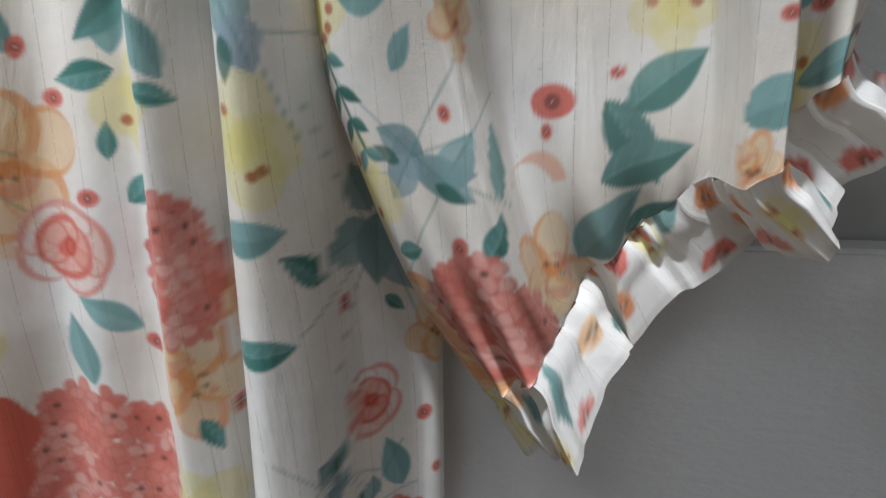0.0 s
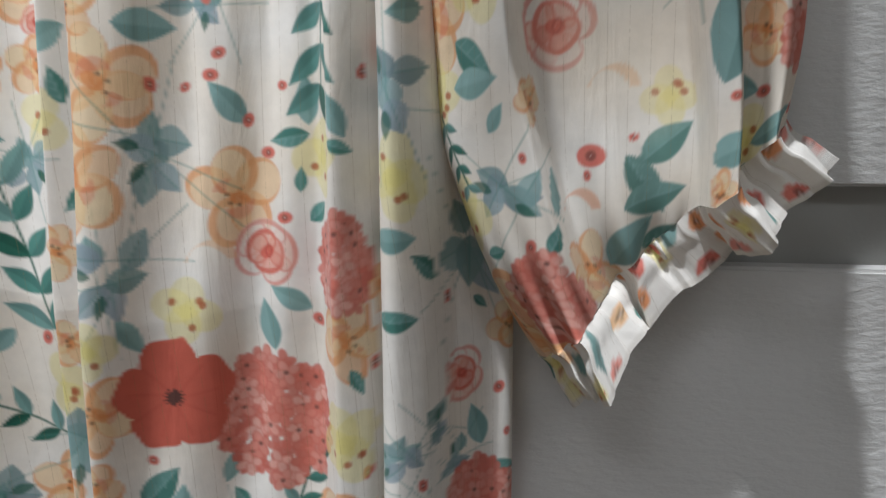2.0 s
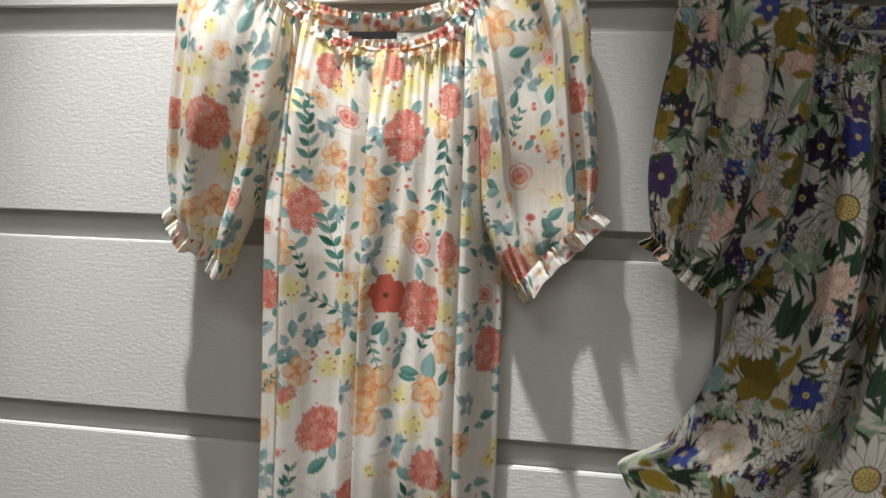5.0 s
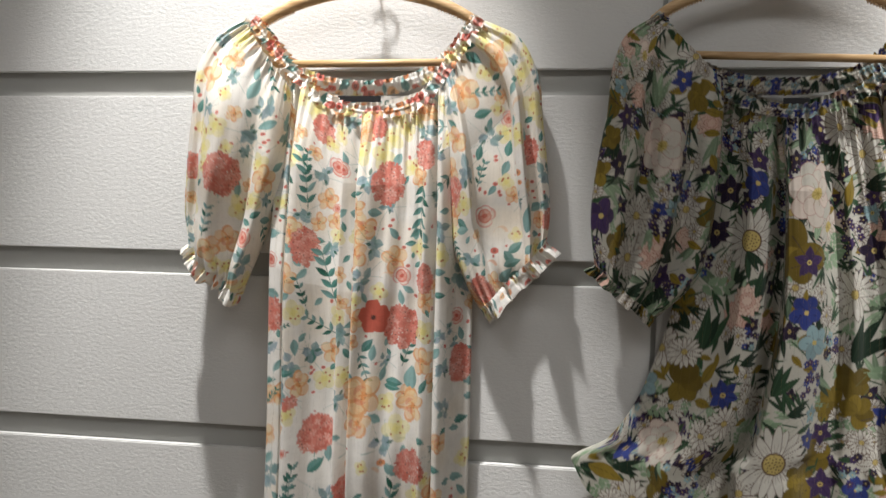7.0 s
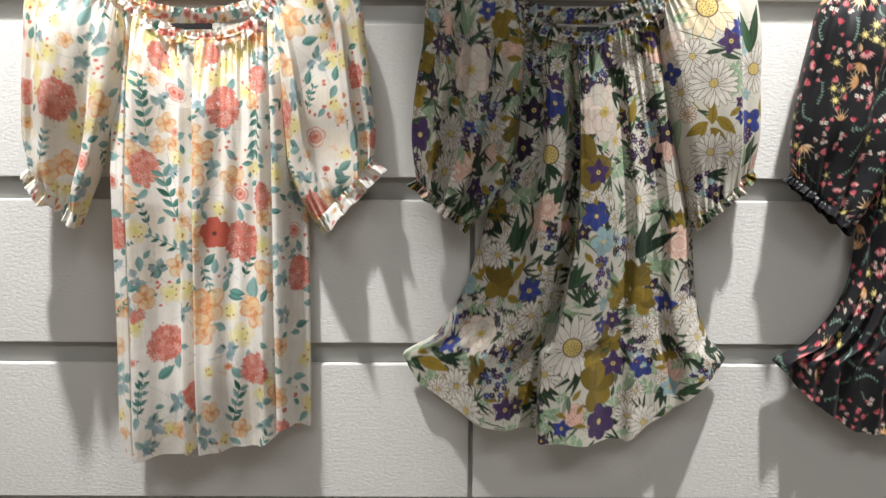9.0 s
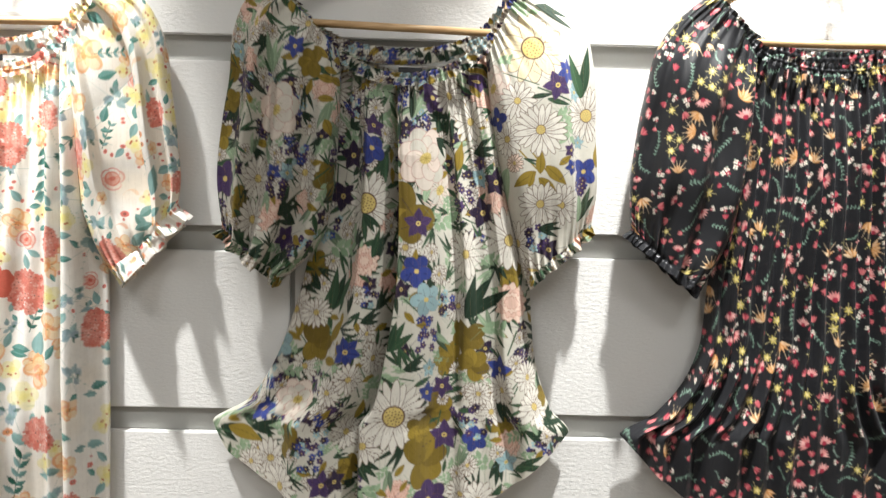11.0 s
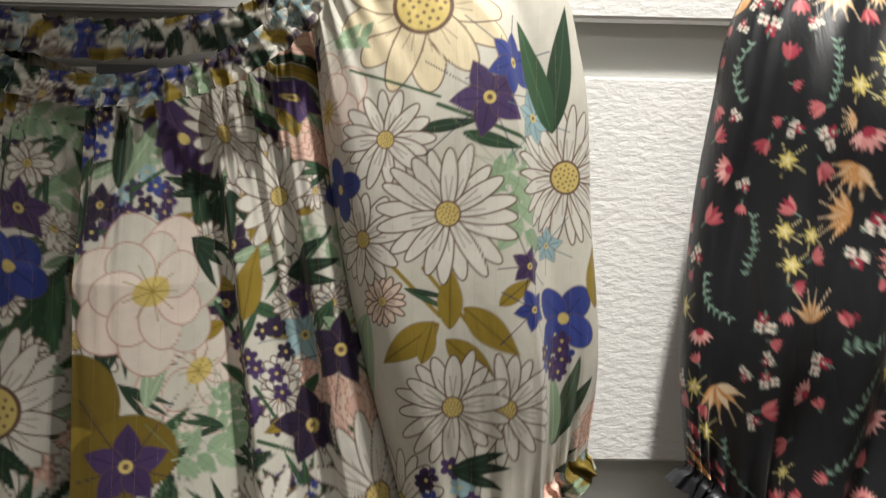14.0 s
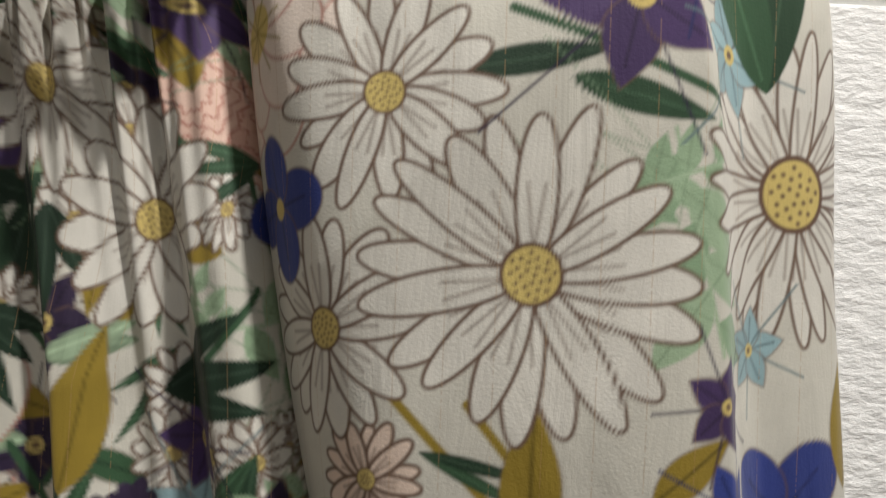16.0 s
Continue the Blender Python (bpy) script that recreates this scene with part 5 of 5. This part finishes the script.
front2.stamp(star, 0.584, 1.360, 0.0150, 0, ink=PLUM)
front2.stamp(pansy, 0.619, 1.345, 0.0248, 0, ink=ICE)
front2.stamp(cluster, 0.622, 1.294, 0.0270, 0, inks=(VIOLET,BLUE,VIOLET))
front2.stamp(blades, 0.580, 1.296, 0.0300, 60)
front2.stamp(blades, 0.607, 1.249, 0.0207, 15, ink=BLACKGREEN)
front2.stamp(star, 0.624, 1.205, 0.0188, 0, ink=BLUE)
front2.stamp(star, 0.645, 1.211, 0.0188)
front2.stamp(star, 0.625, 1.241, 0.0150, 0, ink=ICE)
front2.stamp(daisy, 0.576, 1.173, 0.0526, 0, n=22, eye=0.28)
front2.stamp(olive, 0.619, 1.100, 0.0413)
front2.stamp(olive, 0.613, 1.153, 0.0225)
front2.stamp(star, 0.651, 1.134, 0.0248)
front2.stamp(pansy, 0.628, 1.037, 0.0315, 0, ink=VIOLET, n=6)
front2.stamp(daisy, 0.676, 1.047, 0.0248)
front2.stamp(daisy, 0.704, 1.034, 0.0308)
front2.stamp(daisy, 0.686, 1.091, 0.0165)
front2.stamp(olive, 0.680, 1.290, 0.0285)
front2.stamp(olive, 0.689, 1.244, 0.0248)
front2.stamp(star, 0.730, 1.238, 0.0233, 0, ink=BLUE)
front2.stamp(carnation, 0.743, 1.340, 0.0308)
front2.stamp(sage, 0.722, 1.299, 0.0244)
front2.stamp(stem, 0.746, 1.280, 0.0188, 70, ink=FOREST)
front2.stamp(daisy, 0.771, 1.228, 0.0248)
front2.stamp(daisy, 0.735, 1.206, 0.0248)
front2.stamp(daisy, 0.700, 1.200, 0.0188)
front2.stamp(daisy, 0.783, 1.184, 0.0300)
front2.stamp(pansy, 0.697, 1.132, 0.0207)
front2.stamp(cluster, 0.696, 1.156, 0.0240)
front2.stamp(star, 0.745, 1.096, 0.0188, 0, ink=ICE)
front2.stamp(daisy, 0.667, 1.331, 0.0225)
front2.stamp(blades, 0.697, 1.350, 0.0432, 55, ink=BLACKGREEN)
front2.stamp(blades, 0.678, 1.107, 0.0188, 70, ink=SAGE)
front2.stamp(olive, 0.800, 1.196, 0.0165)
front2.stamp(cluster, 0.650, 1.335, 0.0165)
front2.stamp(daisy, 0.637, 1.381, 0.0150)
front2.stamp(blades, 0.781, 1.098, 0.0225, 10)
front2.stamp(olive_leaf, 0.766, 1.090, 0.0150, 20, ink=FOREST)
sr2.stamp(daisy, 0.758, 1.700, 0.0474, 0, n=13, eye=0.3, petal=(0.72,0.62,0.42))
sr2.stamp(stem, 0.794, 1.635, 0.0296, -20)
sr2.stamp(stem, 0.743, 1.657, 0.0257, -18, width=0.0015)
sr2.stamp(blades, 0.771, 1.636, 0.0174, 15, n=1, ink=FOREST)
sr2.stamp(blades, 0.798, 1.627, 0.0198, -10, n=1, ink=FOREST)
sr2.stamp(sage, 0.809, 1.592, 0.0296, -75)
sr2.stamp(sage, 0.805, 1.611, 0.0158, 20)
sr2.stamp(sage, 0.719, 1.683, 0.0150)
sr2.stamp(stem, 0.772, 1.544, 0.0198, -50, ink=OLIVE)
sr2.stamp(stem, 0.752, 1.551, 0.0237, -45, ink=OLIVE)
sr2.stamp(blades, 0.764, 1.543, 0.0158, -20, n=2, slim=0.1)
sr2.stamp(olive_leaf, 0.774, 1.544, 0.0166, 90)
sr2.stamp(olive_leaf, 0.752, 1.519, 0.0198, 215)
sr2.stamp(olive_leaf, 0.796, 1.526, 0.0198, -40)
sr2.stamp(olive_leaf, 0.786, 1.510, 0.0182, -40)
sr2.stamp(olive_leaf, 0.808, 1.547, 0.0111, 40)
sr2.stamp(olive_leaf, 0.762, 1.520, 0.0119, 75)
sr2.stamp(daisy, 0.738, 1.541, 0.0134, 0, n=15, petal=(0.75,0.6,0.5))
sr2.stamp(daisy, 0.727, 1.574, 0.0261, 0, n=16)
sr2.stamp(daisy, 0.739, 1.627, 0.0253, 0, n=16)
sr2.stamp(daisy, 0.838, 1.610, 0.0375, 0, n=26, eye=0.22)
sr2.stamp(daisy, 0.772, 1.588, 0.0356, 0, n=20)
sr2.stamp(daisy, 0.805, 1.484, 0.0308, 0, n=18)
sr2.stamp(daisy, 0.776, 1.485, 0.0308, 0, n=18)
sr2.stamp(star, 0.793, 1.649, 0.0213)
sr2.stamp(star, 0.806, 1.669, 0.0182, 0, ink=BLUE, n=6)
sr2.stamp(star, 0.818, 1.641, 0.0150, 0, ink=ICE, n=6)
sr2.stamp(star, 0.816, 1.561, 0.0111)
sr2.stamp(star, 0.819, 1.538, 0.0119, 0, ink=BLUE)
sr2.stamp(pansy, 0.838, 1.532, 0.0213, 0, n=4)
sr2.stamp(pansy, 0.714, 1.601, 0.0174, 0, n=4)
sr2.stamp(blades, 0.826, 1.671, 0.0375, 95, n=2)
sr2.stamp(olive_leaf, 0.857, 1.557, 0.0198, 85)
sr2.stamp(blades, 0.843, 1.488, 0.0296, 75, ink=SAGE)
sr2.stamp(star, 0.792, 1.420, 0.0198, 0, ink=PLUM)
sr2.stamp(cluster, 0.776, 1.436, 0.0174)
sr2.stamp(daisy, 0.787, 1.377, 0.0174)
sr2.stamp(blades, 0.793, 1.450, 0.0174, 0, ink=BLACKGREEN)
sr2.stamp(star, 0.827, 1.572, 0.0103, 0, ink=ICE)
sr2.stamp(cluster, 0.831, 1.512, 0.0119, 0, inks=(BLUE,VIOLET))
sr2.stamp(blades, 0.851, 1.432, 0.0158, 20)
BIG2 = ((daisy, .024, .036, {}), (daisy, .018, .026, {"n": 14}), (peony, .028, .040, {}), (star, .012, .016, {"ink": PLUM}), (blades, .030, .044, {"ink": BLACKGREEN, "slim": .12}),
        (olive, .022, .032, {}), (cluster, .016, .024, {}), (cluster, .016, .022, {"inks": (PLUM, VIOLET)}), (blades, .028, .040, {}), (blades, .028, .040, {"ink": SAGE}), (carnation, .018, .024, {}), (sage, .022, .030, {}))
FILL2 = ((blades, .014, .026, {"ink": BLACKGREEN}), (blades, .016, .028, {"n": 2, "slim": .12}), (blades, .014, .024, {"ink": SAGE, "n": 2}), (olive_leaf, .009, .015, {}), (blades, .014, .024, {"n": 3, "slim": .12}), (olive_leaf, .010, .018, {"ink": FOREST, "slim": .25}),
         (sage, .012, .018, {}), (blades, .016, .026, {"ink": BLACKGREEN, "slim": .10}), (daisy, .009, .014, {"n": 13}), (stem, .01, .02, {}))
for cl, many in ((front2, 900), (sr2, 60), (sl2, 350), (back2, 300), (fr2, 60), (fl2, 60)):
    cl.scatter(BIG2, many, 0.72 if cl is sr2 else 0.60)
    cl.scatter(FILL2, many * 4, 0.95 if cl is sr2 else 0.40)
TRIM2 = ((star, .006, .009, {"ink": PLUM}), (blades, .009, .015, {"ink": BLACKGREEN}), (daisy, .008, .011, {"n": 13}), (star, .006, .009, {"ink": BLUE}), (olive_leaf, .008, .012, {}), (sage, .010, .014, {}), (star, .006, .008, {"ink": ICE}))
for cl in (nf2, nb2, fr2, fl2):
    cl.scatter(TRIM2, 1500, 0.6)
for cl, name in ((front2, "front_panel"), (back2, "back_panel"), (nf2, "neckband")):
    cl.make(name, M_DAISY, daisy_top)
collar = nb2.make("back_neckband", M_DAISY, daisy_top)
for sleeve, frill in ((sr2, fr2), (sl2, fl2)):
    frill.make("cuff_frill", M_DAISY, sleeve.make("sleeve", M_DAISY, daisy_top))
link_mesh("size_label", block(.572, .606, -.0385, -.037, 1.664, 1.673, .0004), M_BLACK, collar, "black woven label")
hanger(.566, 1.727, 0.155, -.03)
peg(.566, 1.905)

# ---- black blouse ----
black = tagged(new("black_blouse"), "black blouse with small red, pink and yellow flowers", "blouse", "blouses on the wall")
rng3 = np.random.RandomState(4)
s3 = np.linspace(0, 1, 31)
FOLDS3 = tuple((float(a), float(b)) for a, b in zip(s3, 0.006 + 0.011 * np.where(np.arange(31) % 2, 1, -0.7) * rng3.uniform(0.4, 1.1, 31)))
front3 = body_cloth([(1.70, 1.066), (1.50, 1.050), (1.363, 1.030), (1.291, 1.026), (1.236, 1.010), (1.171, .963), (1.136, .910), (1.0, .905)],
                    [(1.70, 1.300), (1.50, 1.33), (1.363, 1.35), (1.236, 1.37), (1.171, 1.417), (1.136, 1.47), (1.0, 1.475)],
                    [(0, 1.715), (.15, 1.697), (.35, 1.684), (.5, 1.680), (.7, 1.684), (.86, 1.697), (1, 1.715)],
                    [(0, 1.138), (.09, 1.088), (.24, 1.029), (.39, 1.008), (.5, 1.003), (.62, 1.008), (.77, 1.03), (.91, 1.088), (1, 1.138)],
                    FOLDS3, 360, 420, INKBLACK, 0.024, 0.022, 91)
back3 = body_cloth([(1.70, 1.07), (1.363, 1.04), (1.236, 1.03), (1.0, .96)], [(1.70, 1.295), (1.363, 1.34), (1.236, 1.35), (1.0, 1.42)],
                   [(0, 1.70), (.5, 1.68), (1, 1.70)], [(0, 1.16), (.25, 1.07), (.5, 1.03), (.8, 1.08), (1, 1.16)],
                   [(0, 0), (.3, -.003), (.6, .003), (1, 0)], 100, 100, INKBLACK, 0.010, 0.004, 92)
sl3 = sleeve_cloth([(1.071, 1.695), (1.070, 1.630), (1.064, 1.531), (1.045, 1.435), (1.012, 1.366)],
                   [(1.000, 1.783), (.956, 1.745), (.930, 1.704), (.920, 1.658), (.907, 1.578), (.902, 1.491), (.906, 1.450)], 340, 220, INKBLACK, 0.052, 0.029, 95, back=30,
                   profile=((0, 0), (.12, .008), (.3, -.007), (.45, .010), (.6, -.005), (.78, .010), (.9, -.004), (1, 0)))
sr3 = sleeve_cloth([(1.300, 1.695), (1.301, 1.630), (1.307, 1.531), (1.328, 1.443), (1.361, 1.385)],
                   [(1.371, 1.783), (1.415, 1.745), (1.441, 1.704), (1.451, 1.658), (1.464, 1.578), (1.469, 1.491), (1.465, 1.450)], 160, 110, INKBLACK, 0.052, 0.029, 96)
fl3, fr3 = cuff_of(sl3, INKBLACK, 2, 0.014, 11), cuff_of(sr3, INKBLACK, 6, 0.014, 11)
NECK3 = [(1.000, 1.784), (1.040, 1.745), (1.079, 1.706), (1.133, 1.688), (1.187, 1.682), (1.24, 1.688), (1.29, 1.706), (1.33, 1.745), (1.370, 1.784)]
nf3 = neck_cloth(NECK3, 0.054, 14, 640, INKBLACK, 97, 0.009, 0.009, 0.0026)
nb3 = neck_cloth([(1.004, 1.780), (1.085, 1.722), (1.185, 1.702), (1.285, 1.722), (1.366, 1.780)], 0.030, 12, 520, INKBLACK, 98, 0.009, 0.014, 0.002)
slide(.006, front3, back3, sl3, sr3, fl3, fr3, nf3, nb3)
sl3.stamp(small_star, 0.953, 1.727, 0.0059)
sl3.stamp(tulip, 0.979, 1.707, 0.0084, 150)
sl3.stamp(tulip, 0.986, 1.612, 0.0089, 150)
sl3.stamp(small_pink, 0.991, 1.737, 0.0080)
sl3.stamp(small_star, 1.007, 1.724, 0.0055)
sl3.stamp(small_star, 1.003, 1.673, 0.0062)
sl3.stamp(small_star, 0.988, 1.658, 0.0062)
sl3.stamp(small_star, 1.002, 1.651, 0.0062)
sl3.stamp(small_star, 1.012, 1.644, 0.0050)
sl3.stamp(tulip, 1.002, 1.708, 0.0044, 150)
sl3.stamp(tulip, 0.984, 1.640, 0.0044, 100)
sl3.stamp(blossom, 0.948, 1.695, 0.0074)
sl3.stamp(red_bud, 0.964, 1.645, 0.0055, 100)
sl3.stamp(small_pink, 0.924, 1.615, 0.0065, 90)
sl3.stamp(small_star, 0.952, 1.619, 0.0059)
sl3.stamp(fern, 0.935, 1.667, 0.0159, 80)
sl3.stamp(fern, 0.973, 1.665, 0.0159, 80)
sl3.stamp(small_star, 0.949, 1.581, 0.0055)
sl3.stamp(small_star, 0.962, 1.579, 0.0050)
sl3.stamp(small_star, 0.952, 1.563, 0.0055)
sl3.stamp(tulip, 0.963, 1.538, 0.0080)
sl3.stamp(red_bud, 0.983, 1.535, 0.0055)
sl3.stamp(small_pink, 0.913, 1.523, 0.0059, 180)
sl3.stamp(blossom, 0.988, 1.568, 0.0065)
sl3.stamp(fern, 0.997, 1.526, 0.0191, 20)
sl3.stamp(fern, 0.937, 1.573, 0.0159, 80)
sl3.stamp(blossom, 0.952, 1.709, 0.0055)
sl3.stamp(fern, 0.922, 1.546, 0.0140, -60)
sl3.stamp(small_pink, 0.963, 1.495, 0.0065, 60)
sl3.stamp(small_star, 0.911, 1.495, 0.0055)
sl3.stamp(small_pink, 0.973, 1.427, 0.0059)
sl3.stamp(tulip, 1.021, 1.404, 0.0084, 20)
sl3.stamp(red_bud, 1.032, 1.435, 0.0055)
sl3.stamp(small_pink, 1.005, 1.436, 0.0055)
sl3.stamp(red_bud, 0.944, 1.433, 0.0040)
sl3.stamp(small_star, 0.984, 1.386, 0.0059)
sl3.stamp(blossom, 1.016, 1.387, 0.0050)
sl3.stamp(red_bud, 1.037, 1.474, 0.0050)
sl3.stamp(blossom, 1.045, 1.485, 0.0055)
sl3.stamp(fern, 0.992, 1.494, 0.0159, 60)
sl3.stamp(fern, 1.035, 1.452, 0.0178, -30)
sl3.stamp(fern, 0.987, 1.464, 0.0159, 50)
sl3.stamp(small_star, 0.957, 1.450, 0.0044)
sl3.stamp(small_star, 0.919, 1.469, 0.0065)
front3.stamp(small_pink, 1.033, 1.672, 0.0097)
front3.stamp(tulip, 1.057, 1.643, 0.0097, 10)
front3.stamp(small_star, 1.096, 1.666, 0.0066)
front3.stamp(small_star, 1.106, 1.648, 0.0056)
front3.stamp(small_star, 1.112, 1.635, 0.0051)
front3.stamp(red_bud, 1.069, 1.625, 0.0061)
front3.stamp(red_bud, 1.052, 1.586, 0.0056)
front3.stamp(red_bud, 1.084, 1.580, 0.0051)
front3.stamp(small_pink, 1.118, 1.586, 0.0097, -40)
front3.stamp(tulip, 1.120, 1.554, 0.0081, 200)
front3.stamp(tulip, 1.082, 1.546, 0.0092, 30)
front3.stamp(small_star, 1.045, 1.558, 0.0071)
front3.stamp(red_bud, 1.041, 1.541, 0.0051)
front3.stamp(red_bud, 1.100, 1.536, 0.0061)
front3.stamp(blossom, 1.026, 1.615, 0.0076)
front3.stamp(blossom, 1.029, 1.623, 0.0061)
front3.stamp(fern, 1.061, 1.608, 0.0209, -60)
front3.stamp(fern, 1.088, 1.615, 0.0209, 70)
front3.stamp(fern, 1.147, 1.601, 0.0196, 80)
front3.stamp(fern, 1.179, 1.582, 0.0196, 75)
front3.stamp(small_star, 1.135, 1.594, 0.0051)
front3.stamp(small_pink, 1.165, 1.595, 0.0066, 160)
front3.stamp(small_star, 1.219, 1.584, 0.0066)
front3.stamp(red_bud, 1.202, 1.579, 0.0061)
front3.stamp(tulip, 1.167, 1.521, 0.0046, 20)
front3.stamp(fern, 1.202, 1.548, 0.0196, -60)
front3.stamp(blossom, 1.227, 1.549, 0.0061)
front3.stamp(tulip, 1.190, 1.592, 0.0066)
front3.stamp(red_bud, 1.196, 1.534, 0.0046)
front3.stamp(tulip, 1.166, 1.656, 0.0056)
front3.stamp(small_star, 1.184, 1.663, 0.0061)
front3.stamp(small_star, 1.200, 1.660, 0.0056)
front3.stamp(tulip, 1.222, 1.649, 0.0056)
front3.stamp(blossom, 1.095, 1.569, 0.0056)
front3.stamp(fern, 1.065, 1.544, 0.0163, 60)
front3.stamp(small_pink, 1.127, 1.498, 0.0087)
front3.stamp(small_star, 1.123, 1.460, 0.0081)
front3.stamp(small_star, 1.066, 1.407, 0.0066)
front3.stamp(small_star, 1.079, 1.419, 0.0061)
front3.stamp(tulip, 1.108, 1.327, 0.0107, 20)
front3.stamp(tulip, 1.143, 1.283, 0.0107, 200)
front3.stamp(small_pink, 1.214, 1.359, 0.0102)
front3.stamp(red_bud, 1.059, 1.372, 0.0061)
front3.stamp(red_bud, 1.104, 1.366, 0.0061)
front3.stamp(red_bud, 1.096, 1.402, 0.0056)
front3.stamp(red_bud, 1.149, 1.396, 0.0061)
front3.stamp(small_star, 1.155, 1.363, 0.0071)
front3.stamp(small_star, 1.216, 1.329, 0.0081)
front3.stamp(tulip, 1.200, 1.424, 0.0097)
front3.stamp(small_pink, 1.171, 1.321, 0.0087)
front3.stamp(red_bud, 1.178, 1.289, 0.0071)
front3.stamp(red_bud, 1.215, 1.265, 0.0071)
front3.stamp(small_pink, 1.221, 1.461, 0.0071, 60)
front3.stamp(small_star, 1.188, 1.465, 0.0056)
front3.stamp(small_star, 1.179, 1.456, 0.0051)
front3.stamp(small_star, 1.084, 1.276, 0.0071)
front3.stamp(small_star, 1.083, 1.260, 0.0051)
front3.stamp(red_bud, 1.154, 1.432, 0.0056)
front3.stamp(blossom, 1.206, 1.394, 0.0102)
front3.stamp(blossom, 1.156, 1.495, 0.0087)
front3.stamp(blossom, 1.103, 1.428, 0.0076)
front3.stamp(red_bud, 1.094, 1.492, 0.0056)
front3.stamp(small_pink, 1.075, 1.459, 0.0076, 60)
front3.stamp(fern, 1.116, 1.396, 0.0229, 60)
front3.stamp(fern, 1.157, 1.319, 0.0229, -70)
front3.stamp(fern, 1.201, 1.457, 0.0196, -80)
front3.stamp(fern, 1.198, 1.291, 0.0229, -40)
front3.stamp(fern, 1.163, 1.442, 0.0196, 50)
front3.stamp(small_star, 1.131, 1.322, 0.0071)
front3.stamp(fern, 1.054, 1.356, 0.0131, 60)
front3.stamp(small_pink, 1.190, 1.246, 0.0076)
front3.stamp(fern, 1.246, 1.306, 0.0196, 50)
front3.stamp(small_pink, 1.135, 1.370, 0.0056, 90)
front3.stamp(tulip, 1.137, 1.308, 0.0046)
front3.stamp(fern, 1.111, 1.479, 0.0131, 20)
front3.stamp(fern, 1.198, 1.344, 0.0131, -20)
front3.stamp(blossom, 1.187, 1.303, 0.0076)
front3.stamp(fern, 1.017, 1.265, 0.0163, 60)
front3.stamp(small_pink, 1.041, 1.272, 0.0076)
front3.stamp(blossom, 1.143, 1.251, 0.0087)
front3.stamp(red_bud, 1.155, 1.346, 0.0051)
BIG3 = ((tulip, .009, .011, {}), (small_pink, .008, .010, {}), (small_star, .006, .008, {}), (red_bud, .0055, .007, {}), (blossom, .006, .008, {}), (fern, .014, .020, {}), (red_bud, .006, .0075, {}), (fern, .014, .022, {}))
FILL3 = ((fern, .007, .012, {}), (blossom, .004, .0055, {}), (fern, .008, .012, {}), (red_bud, .0035, .005, {}), (fern, .008, .014, {"ink": (.2, .27, .23)}))
for cl, many in ((front3, 2200), (sl3, 700), (sr3, 300), (back3, 200), (nf3, 300), (nb3, 200)):
    cl.scatter(BIG3, many, 1.05)
    cl.scatter(FILL3, many * 2, 1.0)
for cl, name in ((front3, "front_panel"), (back3, "back_panel"), (nf3, "neckband")):
    cl.make(name, M_DARK, black)
collar = nb3.make("back_neckband", M_DARK, black)
for sleeve, frill in ((sr3, fr3), (sl3, fl3)):
    frill.make("cuff_frill", M_DARK, sleeve.make("sleeve", M_DARK, black))
hanger(1.185, 1.720, 0.155, 0.0)
peg(1.185, 1.905)
